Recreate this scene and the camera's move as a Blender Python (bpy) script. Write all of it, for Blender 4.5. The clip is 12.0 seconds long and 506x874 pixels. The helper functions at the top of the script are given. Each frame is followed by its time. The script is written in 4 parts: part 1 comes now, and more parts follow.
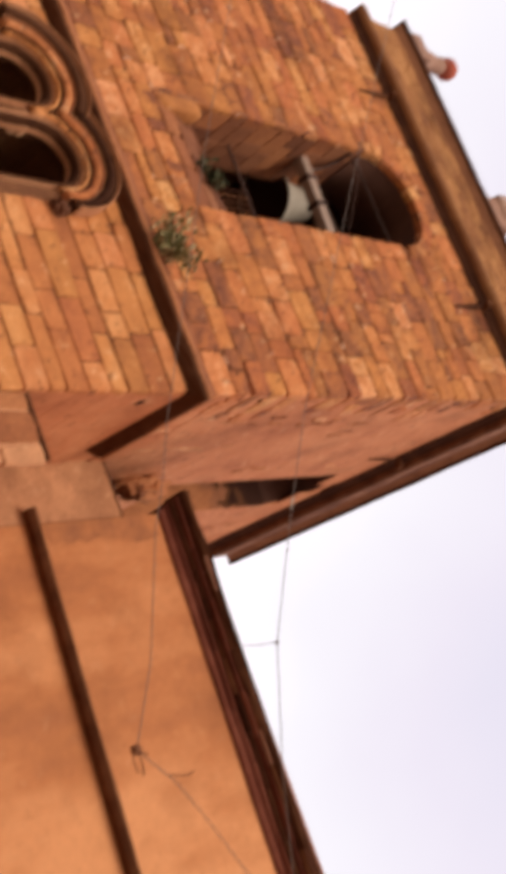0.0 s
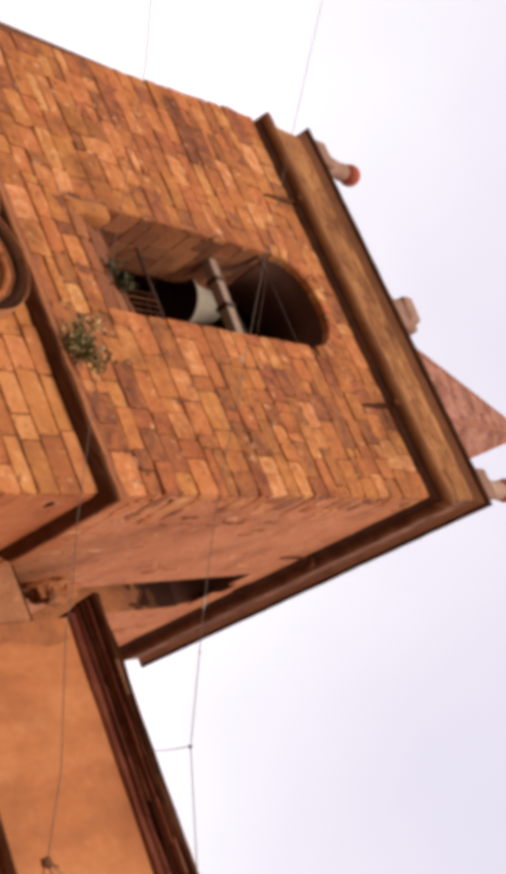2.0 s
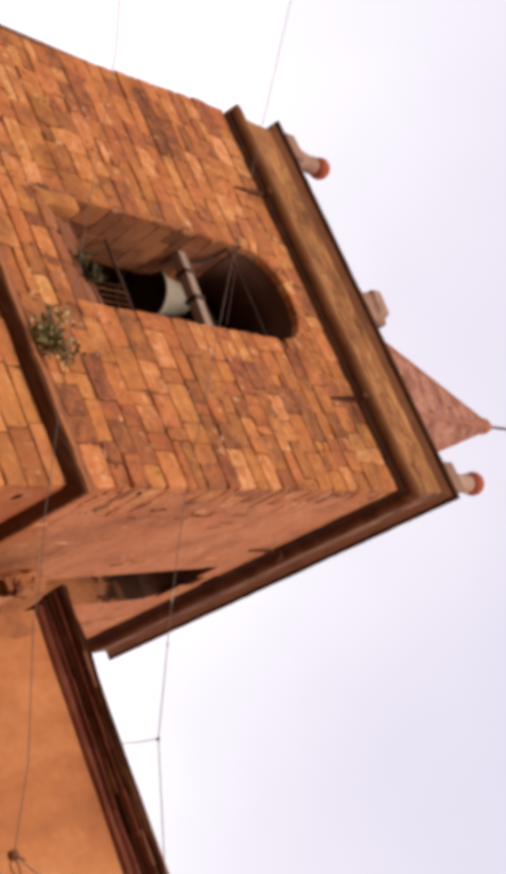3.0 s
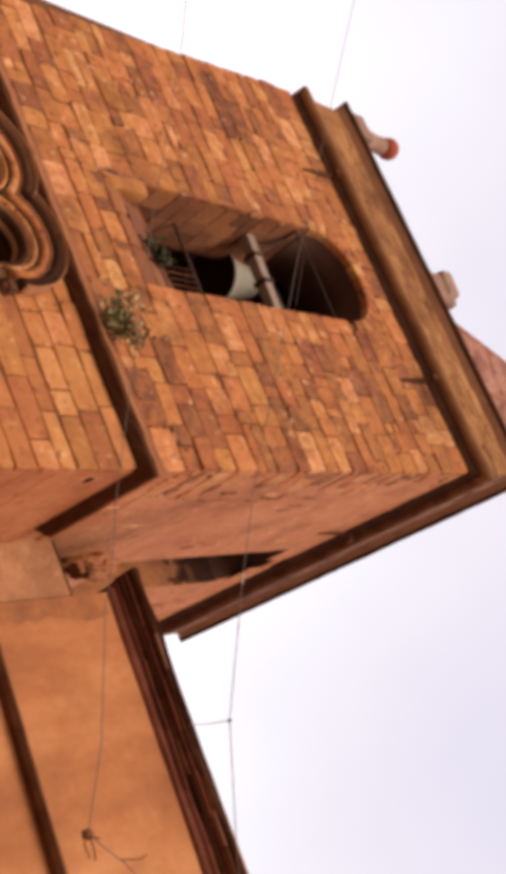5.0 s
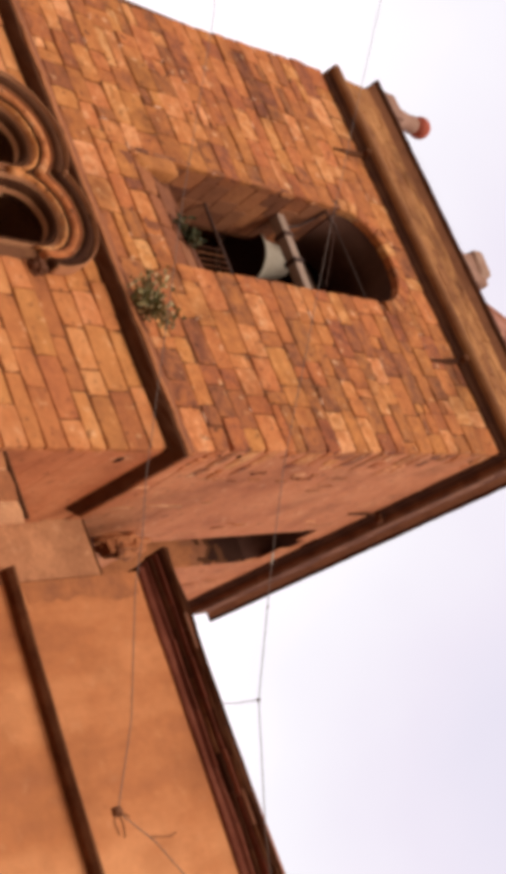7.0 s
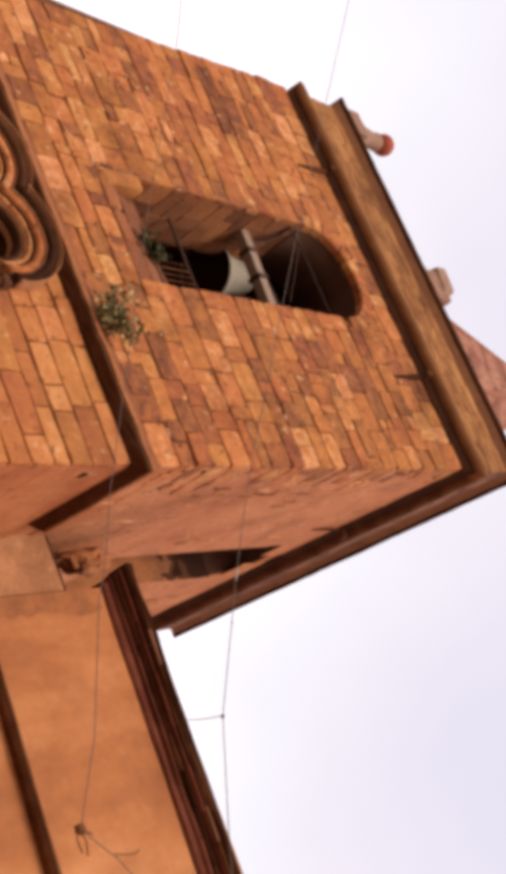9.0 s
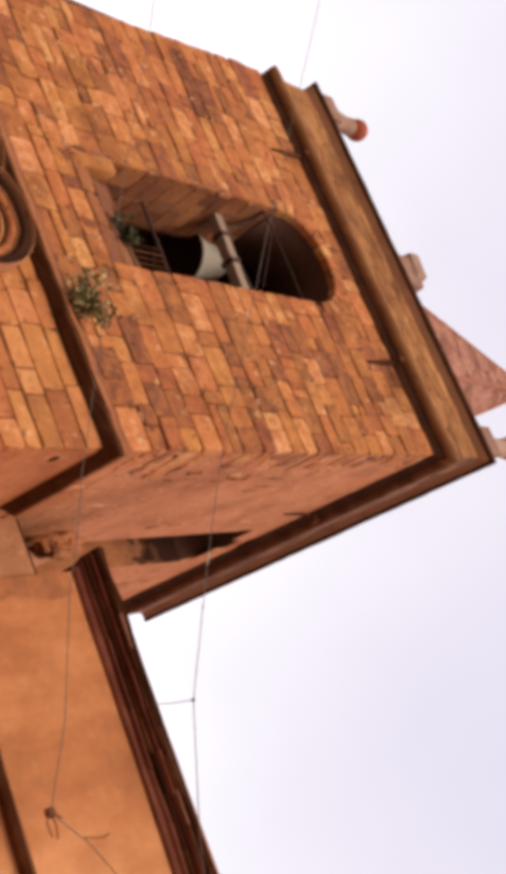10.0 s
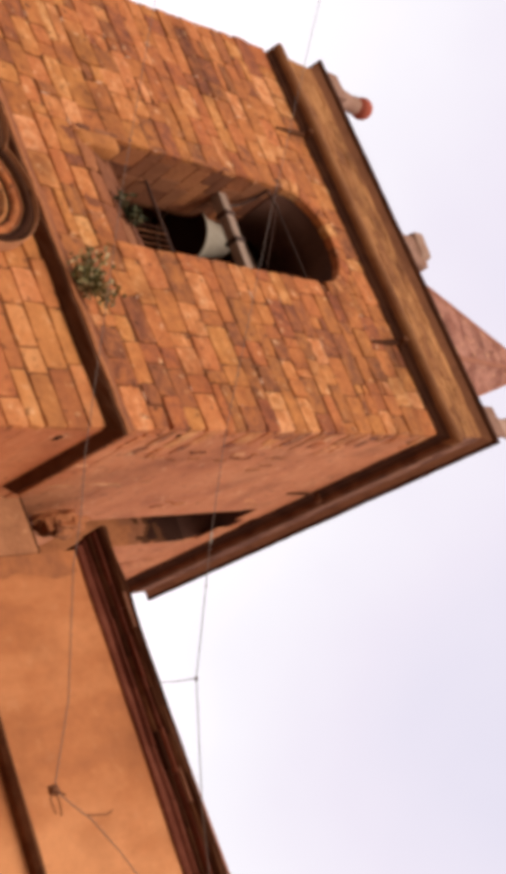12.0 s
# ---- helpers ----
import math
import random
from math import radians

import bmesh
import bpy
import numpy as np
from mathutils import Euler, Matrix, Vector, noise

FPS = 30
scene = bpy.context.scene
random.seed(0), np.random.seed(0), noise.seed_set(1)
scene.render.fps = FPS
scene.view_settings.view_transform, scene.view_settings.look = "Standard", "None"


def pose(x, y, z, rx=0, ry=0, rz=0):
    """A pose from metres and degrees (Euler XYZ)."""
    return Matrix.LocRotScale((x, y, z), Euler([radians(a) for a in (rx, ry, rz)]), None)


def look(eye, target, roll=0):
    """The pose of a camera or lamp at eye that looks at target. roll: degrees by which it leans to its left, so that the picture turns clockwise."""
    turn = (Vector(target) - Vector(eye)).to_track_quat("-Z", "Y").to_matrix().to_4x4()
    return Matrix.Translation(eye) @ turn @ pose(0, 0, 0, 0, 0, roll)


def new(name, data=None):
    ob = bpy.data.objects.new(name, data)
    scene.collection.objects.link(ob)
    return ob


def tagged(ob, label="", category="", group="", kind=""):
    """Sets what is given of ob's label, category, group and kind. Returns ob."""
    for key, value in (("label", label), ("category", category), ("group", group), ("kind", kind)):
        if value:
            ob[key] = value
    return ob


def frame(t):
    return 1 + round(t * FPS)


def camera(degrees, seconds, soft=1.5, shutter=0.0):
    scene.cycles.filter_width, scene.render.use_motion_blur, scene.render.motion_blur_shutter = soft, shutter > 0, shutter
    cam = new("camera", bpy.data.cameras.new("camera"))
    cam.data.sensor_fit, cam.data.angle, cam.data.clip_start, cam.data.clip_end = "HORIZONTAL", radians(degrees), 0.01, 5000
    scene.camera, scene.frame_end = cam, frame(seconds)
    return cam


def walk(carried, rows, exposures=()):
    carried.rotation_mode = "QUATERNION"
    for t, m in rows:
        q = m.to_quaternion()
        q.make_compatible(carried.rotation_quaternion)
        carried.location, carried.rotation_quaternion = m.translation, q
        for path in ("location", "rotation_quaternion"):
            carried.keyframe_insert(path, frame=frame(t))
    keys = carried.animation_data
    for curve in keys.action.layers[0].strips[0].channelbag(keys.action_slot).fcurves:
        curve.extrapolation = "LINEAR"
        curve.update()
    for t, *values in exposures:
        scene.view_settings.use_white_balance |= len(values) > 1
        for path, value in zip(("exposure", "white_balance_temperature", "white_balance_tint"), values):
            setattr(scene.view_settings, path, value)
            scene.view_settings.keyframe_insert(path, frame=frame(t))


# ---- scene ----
# camera: held at eye height, turned on its side, panning over the tower
cam = camera(21.69, 12.0, soft=7.6, shutter=0.8)
EYE = (0.0, 0.0, 1.6)
ROWS = [  # seconds, turn about x, y, z
    (0.0, 179.166, -38.198, -63.669),
    (0.5, -178.945, -36.064, -62.560),
    (1.0, -177.164, -34.568, -62.314),
    (1.5, -176.816, -34.001, -62.674),
    (2.0, -177.058, -34.343, -62.737),
    (2.5, -177.237, -33.185, -62.779),
    (2.7, -177.362, -32.893, -62.806),
    (4.3, -176.885, -34.474, -63.414),
    (4.5, -177.273, -34.843, -63.092),
    (5.0, -178.145, -36.005, -62.694),
    (5.5, -178.724, -36.904, -62.353),
    (6.0, -179.134, -37.203, -62.299),
    (6.5, -179.109, -37.329, -62.690),
    (6.7, -178.969, -37.345, -62.900),
    (8.3, -178.115, -36.828, -63.027),
    (8.5, -178.131, -36.423, -63.003),
    (9.0, -178.190, -35.743, -62.930),
    (9.5, -178.342, -35.151, -63.079),
    (10.0, -178.652, -34.523, -63.287),
    (10.5, -178.952, -33.780, -63.309),
    (11.0, -179.136, -33.449, -63.400),
    (11.5, -179.357, -33.879, -63.496),
    (12.0, -179.443, -34.669, -63.465),
]
walk(cam, [(t, pose(*EYE, a, b, c)) for t, a, b, c in ROWS])

# ---------------------------------------------------------------- light
SUN_DIR = Vector((0.34, -0.70, 0.52)).normalized()   # towards the sun
world = bpy.data.worlds.new("world")
scene.world = world
world.use_nodes = True
wn, wl = world.node_tree.nodes, world.node_tree.links
wn.clear()
w_out = wn.new("ShaderNodeOutputWorld")
w_bg = wn.new("ShaderNodeBackground")
w_sky = wn.new("ShaderNodeTexSky")
w_sky.sky_type, w_sky.sun_disc = "NISHITA", False
w_sky.sun_elevation = math.asin(SUN_DIR.z)
w_sky.sun_rotation = math.atan2(SUN_DIR.x, SUN_DIR.y)
w_co = wn.new("ShaderNodeTexCoord")
w_noise = wn.new("ShaderNodeTexNoise")
w_noise.inputs["Scale"].default_value = 2.2
w_noise.inputs["Detail"].default_value = 4.0
w_noise.inputs["Roughness"].default_value = 0.45
w_ramp = wn.new("ShaderNodeValToRGB")
for w_i, (w_at, w_tone) in enumerate(((0.34, (0.815, 0.785, 0.935)), (0.46, (0.95, 0.885, 1.0)), (0.56, (1.06, 1.02, 1.08)), (0.64, (1.24, 1.16, 1.21)))):
    w_el = w_ramp.color_ramp.elements[w_i] if w_i < 2 else w_ramp.color_ramp.elements.new(w_at)
    w_el.position, w_el.color = w_at, (*w_tone, 1)      # blue-grey, lilac, then white cloud
w_low = wn.new("ShaderNodeVectorMath")
w_low.operation = "SCALE"
w_low.inputs["Scale"].default_value = 0.10
w_mix = wn.new("ShaderNodeMix")
w_mix.data_type = "RGBA"
w_mix.inputs["Factor"].default_value = 0.92     # thin high overcast over the blue
wl.new(w_co.outputs["Generated"], w_noise.inputs["Vector"])
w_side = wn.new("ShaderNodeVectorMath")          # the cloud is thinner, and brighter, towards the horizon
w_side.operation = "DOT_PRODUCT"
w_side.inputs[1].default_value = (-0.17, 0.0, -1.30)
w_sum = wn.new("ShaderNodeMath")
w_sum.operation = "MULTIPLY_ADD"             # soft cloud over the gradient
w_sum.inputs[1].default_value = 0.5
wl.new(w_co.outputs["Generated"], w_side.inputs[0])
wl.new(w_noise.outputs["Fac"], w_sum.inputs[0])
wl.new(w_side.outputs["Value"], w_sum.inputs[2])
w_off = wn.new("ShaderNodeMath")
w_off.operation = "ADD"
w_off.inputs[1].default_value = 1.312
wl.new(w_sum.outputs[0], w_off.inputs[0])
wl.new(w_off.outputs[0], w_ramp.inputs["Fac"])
wl.new(w_sky.outputs["Color"], w_low.inputs[0])
wl.new(w_low.outputs["Vector"], w_mix.inputs["A"])
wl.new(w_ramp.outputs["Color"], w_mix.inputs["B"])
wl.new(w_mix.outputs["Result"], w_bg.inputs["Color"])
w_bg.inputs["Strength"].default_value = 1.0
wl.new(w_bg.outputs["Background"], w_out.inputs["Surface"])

sun = new("sun", bpy.data.lights.new("sun", "SUN"))
sun.data.energy, sun.data.angle, sun.data.color = 2.42, radians(30), (1.0, 0.93, 0.84)
sun.matrix_world = look(SUN_DIR * 60, (0, 0, 0))


# ---------------------------------------------------------------- materials
def material(name, colors, rough=0.9, scale=6.0, grain=60.0, bump=0.25, spread=0.12, metal=0.0, blotch=0.5, dirt=0.0, stretch=(1, 1, 1), each=1.0, flecks=0.0, hue=0.0, spec=0.2):
    """Stone, plaster, wood or metal: two scales of noise between colours, a shift for each piece, and fine relief."""
    m = bpy.data.materials.new(name)
    m.use_nodes = True
    n, l = m.node_tree.nodes, m.node_tree.links
    b = n["Principled BSDF"]
    b.inputs["Roughness"].default_value, b.inputs["Metallic"].default_value = rough, metal
    b.inputs["Specular IOR Level"].default_value = spec
    geo = n.new("ShaderNodeNewGeometry")
    big, fine = n.new("ShaderNodeTexNoise"), n.new("ShaderNodeTexNoise")
    grow = n.new("ShaderNodeVectorMath")
    grow.operation = "MULTIPLY"
    grow.inputs[1].default_value = stretch
    l.new(geo.outputs["Position"], grow.inputs[0])
    for tex, s, d in ((big, scale, 5.0), (fine, grain, 4.0)):
        tex.inputs["Scale"].default_value, tex.inputs["Detail"].default_value = s, d
        tex.inputs["Roughness"].default_value = 0.62
        l.new(grow.outputs["Vector"] if tex is big else geo.outputs["Position"], tex.inputs["Vector"])
    info = n.new("ShaderNodeObjectInfo")
    wob = n.new("ShaderNodeMath")
    wob.operation = "MULTIPLY_ADD"                      # big noise -> -blotch/2 .. blotch/2
    wob.inputs[1].default_value, wob.inputs[2].default_value = blotch * 2, -blotch
    l.new(big.outputs["Fac"], wob.inputs[0])
    isl = n.new("ShaderNodeMath")
    isl.operation = "ADD"
    l.new(info.outputs["Random"], isl.inputs[0])
    l.new(geo.outputs["Random Per Island"], isl.inputs[1])
    fra = n.new("ShaderNodeMath")
    fra.operation = "FRACT"
    l.new(isl.outputs[0], fra.inputs[0])
    add = n.new("ShaderNodeMath")
    add.operation = "ADD"
    add.use_clamp = True
    ease = n.new("ShaderNodeMath")                      # how much one piece differs from the next
    ease.operation = "MULTIPLY_ADD"
    ease.inputs[1].default_value, ease.inputs[2].default_value = each, (1 - each) / 2
    l.new(fra.outputs[0], ease.inputs[0])
    l.new(ease.outputs[0], add.inputs[0])
    l.new(wob.outputs[0], add.inputs[1])
    ramp = n.new("ShaderNodeValToRGB")
    els = ramp.color_ramp.elements
    while len(els) < len(colors):
        els.new(0.5)
    for i, c in enumerate(colors):
        els[i].position, els[i].color = i / max(1, len(colors) - 1), (*c, 1)
    l.new(add.outputs[0], ramp.inputs["Fac"])
    hsv = n.new("ShaderNodeHueSaturation")
    val = n.new("ShaderNodeMapRange")
    val.inputs["From Min"].default_value, val.inputs["From Max"].default_value = 0.3, 0.7
    val.inputs["To Min"].default_value, val.inputs["To Max"].default_value = 1 - spread, 1 + spread
    l.new(fine.outputs["Fac"], val.inputs["Value"])
    l.new(val.outputs["Result"], hsv.inputs["Value"])
    l.new(ramp.outputs["Color"], hsv.inputs["Color"])
    if hue:                                             # some pieces redder, some yellower
        far = n.new("ShaderNodeMath")
        far.operation = "MULTIPLY"
        far.inputs[1].default_value = 7.31
        l.new(isl.outputs[0], far.inputs[0])
        wrap = n.new("ShaderNodeMath")
        wrap.operation = "FRACT"
        l.new(far.outputs[0], wrap.inputs[0])
        turn = n.new("ShaderNodeMath")
        turn.operation = "MULTIPLY_ADD"
        turn.inputs[1].default_value, turn.inputs[2].default_value = 2 * hue, 0.5 - hue
        l.new(wrap.outputs[0], turn.inputs[0])
        l.new(turn.outputs[0], hsv.inputs["Hue"])
    last = hsv.outputs["Color"]
    if dirt:
        stain = n.new("ShaderNodeTexNoise")
        stain.inputs["Scale"].default_value, stain.inputs["Detail"].default_value = 1.6, 6.0
        l.new(geo.outputs["Position"], stain.inputs["Vector"])
        sr = n.new("ShaderNodeMapRange")
        sr.inputs["From Min"].default_value, sr.inputs["From Max"].default_value = 0.5, 0.72
        sr.inputs["To Max"].default_value = dirt
        l.new(stain.outputs["Fac"], sr.inputs["Value"])
        mx = n.new("ShaderNodeMix")
        mx.data_type, mx.blend_type = "RGBA", "MULTIPLY"
        l.new(sr.outputs["Result"], mx.inputs["Factor"])
        l.new(last, mx.inputs["A"])
        mx.inputs["B"].default_value = (0.45, 0.40, 0.36, 1)
        last = mx.outputs["Result"]
    if flecks:
        for sc, lo, hi, tone, k in ((8.0, 0.63, 0.72, (0.72, 0.40, 0.20, 1), 0.7), (11.0, 0.62, 0.70, (0.09, 0.03, 0.012, 1), 0.9)):
            spot = n.new("ShaderNodeTexNoise")          # pale scuffs, then dark pits
            spot.inputs["Scale"].default_value, spot.inputs["Detail"].default_value = sc, 3.0
            l.new(geo.outputs["Position"], spot.inputs["Vector"])
            sm = n.new("ShaderNodeMapRange")
            sm.inputs["From Min"].default_value, sm.inputs["From Max"].default_value = lo, hi
            sm.inputs["To Max"].default_value = k * flecks
            l.new(spot.outputs["Fac"], sm.inputs["Value"])
            sx = n.new("ShaderNodeMix")
            sx.data_type = "RGBA"
            l.new(sm.outputs["Result"], sx.inputs["Factor"])
            l.new(last, sx.inputs["A"])
            sx.inputs["B"].default_value = tone
            last = sx.outputs["Result"]
    l.new(last, b.inputs["Base Color"])
    bp = n.new("ShaderNodeBump")
    bp.inputs["Strength"].default_value, bp.inputs["Distance"].default_value = bump, 0.02
    hsum = n.new("ShaderNodeMath")
    hsum.operation = "MULTIPLY_ADD"
    hsum.inputs[1].default_value = 0.5
    l.new(fine.outputs["Fac"], hsum.inputs[0])
    l.new(big.outputs["Fac"], hsum.inputs[2])
    l.new(hsum.outputs[0], bp.inputs["Height"])
    l.new(bp.outputs["Normal"], b.inputs["Normal"])
    return m


M_STONE = material("ochre_sandstone", [(0.19, 0.060, 0.026), (0.30, 0.098, 0.034), (0.39, 0.125, 0.036), (0.45, 0.152, 0.043), (0.52, 0.195, 0.062), (0.64, 0.290, 0.115)],
                   scale=7.0, grain=20.0, bump=0.55, spread=0.20, blotch=0.7, dirt=0.85, each=0.82, flecks=1.0, hue=0.006)
# brighter copy of the ochre stone: smoother, with extra light put into the colour
M_STONE_LOW = material("brightened_smooth_sandstone", [(0.31, 0.100, 0.033), (0.42, 0.142, 0.043), (0.49, 0.176, 0.054), (0.58, 0.240, 0.086)],
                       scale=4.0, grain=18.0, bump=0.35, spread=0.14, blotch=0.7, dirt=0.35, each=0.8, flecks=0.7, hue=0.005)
M_PINK = material("rosy_sandstone", [(0.39, 0.125, 0.049), (0.49, 0.170, 0.066), (0.57, 0.225, 0.094)], scale=1.7, grain=16.0, bump=0.22, spread=0.08, blotch=1.2, dirt=0.5, each=0.16, flecks=0.55)
M_JOINT = material("eroded_mortar", [(0.14, 0.050, 0.018), (0.22, 0.085, 0.030), (0.32, 0.125, 0.045)], scale=4.0, grain=50.0, bump=0.5, blotch=0.8)
M_PARA = material("yellowed_brick", [(0.21, 0.078, 0.028), (0.30, 0.118, 0.039), (0.37, 0.157, 0.052), (0.49, 0.22, 0.077)], scale=3.0, grain=40.0, bump=0.35, blotch=0.7, dirt=0.8, each=0.6)
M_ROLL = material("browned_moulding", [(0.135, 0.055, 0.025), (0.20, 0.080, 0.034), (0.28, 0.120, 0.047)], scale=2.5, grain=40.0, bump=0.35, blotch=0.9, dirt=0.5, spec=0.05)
M_MOULD = material("weathered_moulding", [(0.075, 0.028, 0.015), (0.13, 0.05, 0.025), (0.24, 0.10, 0.048)], scale=3.5, grain=50.0, bump=0.35, blotch=0.7, spec=0.05)
# black crust together with groove and underside shade, in one dark colour
M_SHADE_CRUST = material("shaded_groove_crust", [(0.030, 0.010, 0.005), (0.060, 0.021, 0.009), (0.10, 0.038, 0.017)], scale=4.0, grain=50.0, bump=0.3, blotch=0.7, spec=0.05)
M_CRUST = material("weathered_shaded_crust", [(0.042, 0.0145, 0.007), (0.080, 0.028, 0.012), (0.17, 0.067, 0.029)], scale=4.0, grain=50.0, bump=0.35, blotch=0.7, spec=0.05)
M_PALE = material("pale_limestone", [(0.28, 0.108, 0.046), (0.40, 0.165, 0.072), (0.52, 0.245, 0.118)], scale=4.0, grain=60.0, bump=0.3, blotch=0.6)
M_PLASTER = material("ochre_plaster", [(0.28, 0.094, 0.037), (0.42, 0.148, 0.051), (0.57, 0.232, 0.090)], scale=0.9, grain=14.0, bump=0.15, spread=0.06, blotch=1.7, dirt=0.35, stretch=(1, 1, 0.35), flecks=0.12)
M_STRIP = material("worn_pier_stone", [(0.40, 0.170, 0.076), (0.53, 0.235, 0.105), (0.64, 0.31, 0.15)], scale=3.0, grain=22.0, bump=0.4, spread=0.16, blotch=1.2, dirt=0.6, flecks=0.4)
M_EAVE = material("dark_terracotta", [(0.075, 0.020, 0.011), (0.130, 0.036, 0.020), (0.19, 0.060, 0.034)], scale=3.0, grain=40.0, bump=0.3, blotch=0.8, spec=0.05)
M_BALL = material("red_terracotta", [(0.34, 0.075, 0.042), (0.46, 0.12, 0.068)], scale=6.0, grain=50.0, bump=0.15, blotch=0.8)
M_SPIRE = material("spire_shingle", [(0.12, 0.042, 0.028), (0.23, 0.082, 0.050), (0.40, 0.175, 0.115)], scale=2.2, grain=16.0, bump=0.4, spread=0.28, blotch=1.2, flecks=1.0, dirt=0.6)
M_PLASTER_DARK = material("darker_plaster", [(0.19, 0.074, 0.036), (0.29, 0.106, 0.042), (0.41, 0.146, 0.051)], scale=2.2, grain=14.0, bump=0.2, blotch=1.4)
M_MORTAR = material("pale_mortar", [(0.46, 0.22, 0.115), (0.62, 0.35, 0.21), (0.70, 0.45, 0.30)], scale=6.0, grain=30.0, bump=0.4, blotch=0.8)
# near-black: the darkness of the bell chamber and of holes, put into colour
M_DARK = material("unlit_dark", [(0.020, 0.008, 0.005), (0.036, 0.014, 0.008)], scale=2.0, grain=30.0, bump=0.3, blotch=0.8, spec=0.05)
M_REVEAL = material("grimy_shaded_sandstone", [(0.13, 0.043, 0.019), (0.19, 0.064, 0.026), (0.27, 0.100, 0.042)], scale=5.0, grain=40.0, bump=0.4, blotch=0.5)
M_EAVE_PALE = material("worn_terracotta", [(0.12, 0.043, 0.022), (0.19, 0.075, 0.040), (0.28, 0.125, 0.07)], scale=3.0, grain=40.0, bump=0.3, blotch=0.9)
M_FILL = material("stained_shaded_sandstone", [(0.19, 0.060, 0.024), (0.28, 0.092, 0.033), (0.37, 0.135, 0.050)], scale=4.0, grain=24.0, bump=0.6, spread=0.2, blotch=0.6, dirt=0.4)
M_SHAFT = material("greyed_limestone", [(0.24, 0.125, 0.082), (0.31, 0.165, 0.11), (0.38, 0.23, 0.16)], scale=4.0, grain=30.0, bump=0.3, blotch=0.8)
M_SOFFIT = material("shaded_plaster", [(0.024, 0.010, 0.007), (0.042, 0.017, 0.011), (0.075, 0.032, 0.020)], scale=1.5, grain=30.0, bump=0.1, blotch=0.9, spec=0.05)
M_BELL = material("verdigris_bronze", [(0.24, 0.185, 0.13), (0.40, 0.33, 0.25)], rough=0.6, scale=5.0, grain=50.0, bump=0.1, blotch=0.9)
M_WOOD = material("grey_timber", [(0.26, 0.17, 0.12), (0.40, 0.28, 0.21)], scale=8.0, grain=70.0, bump=0.3, blotch=0.9)
M_IRON = material("rusty_iron", [(0.05, 0.028, 0.02), (0.10, 0.05, 0.035)], rough=0.7, scale=9.0, grain=80.0, bump=0.2, blotch=0.8, metal=0.3)
M_CABLE = material("cable_sheath", [(0.13, 0.090, 0.066), (0.17, 0.120, 0.092)], rough=0.6, bump=0.0)
M_LEAF = material("dry_leaf", [(0.06, 0.055, 0.018), (0.18, 0.145, 0.045), (0.48, 0.34, 0.17)], rough=0.7, bump=0.0, blotch=0.4)
M_LEAF_DARK = material("dark_leaf", [(0.025, 0.030, 0.010), (0.055, 0.055, 0.020), (0.12, 0.10, 0.045)], rough=0.7, bump=0.0, blotch=0.4)
M_TILE = material("roof_tile", [(0.26, 0.09, 0.045), (0.38, 0.15, 0.08)], scale=3.0, grain=40.0, bump=0.3, blotch=0.8)
M_GROUND = material("paving", [(0.210, 0.158, 0.116), (0.357, 0.273, 0.210)], scale=1.0, grain=20.0, bump=0.3, blotch=0.9)


# ---------------------------------------------------------------- helpers for shapes
def thing(name, label, category, group="", kind="", at=(0, 0, 0)):
    ob = tagged(new(name), label, category, group, kind)
    ob.location = at
    return ob


def mesh_of(bm, name, mat, smooth=False):
    me = bpy.data.meshes.new(name)
    if smooth:
        for f in bm.faces:
            f.smooth = True
    bm.to_mesh(me)
    bm.free()
    me.materials.append(mat)
    return me


def part(name, bm, mat, parent, label="", smooth=False):
    ob = new(name, mesh_of(bm, name, mat, smooth))
    if parent is not None:
        ob.parent = parent
        ob.location = -Vector(parent_place(parent))
    if label:
        ob["label"] = label
    return ob


def parent_place(ob):
    p = Vector((0, 0, 0))
    while ob is not None:
        p += ob.location
        ob = ob.parent
    return p


def single(name, bm, mat, label, category, group="", kind="", smooth=False):
    return tagged(new(name, mesh_of(bm, name, mat, smooth)), label, category, group, kind)


def box(bm, lo, hi, wob=0.0, rnd=random):
    x0, y0, z0 = lo
    x1, y1, z1 = hi
    j = lambda: rnd.uniform(-wob, wob)
    v = [bm.verts.new((x + j(), y + j(), z + j())) for z in (z0, z1) for x, y in ((x0, y0), (x1, y0), (x1, y1), (x0, y1))]
    for q in ((3, 2, 1, 0), (4, 5, 6, 7), (0, 1, 5, 4), (1, 2, 6, 5), (2, 3, 7, 6), (3, 0, 4, 7)):
        bm.faces.new([v[i] for i in q])
    return v


def bevelled(bm, width=0.015, segments=2):
    bmesh.ops.bevel(bm, geom=bm.edges[:], offset=width, segments=segments, affect="EDGES", profile=0.6)
    return bm


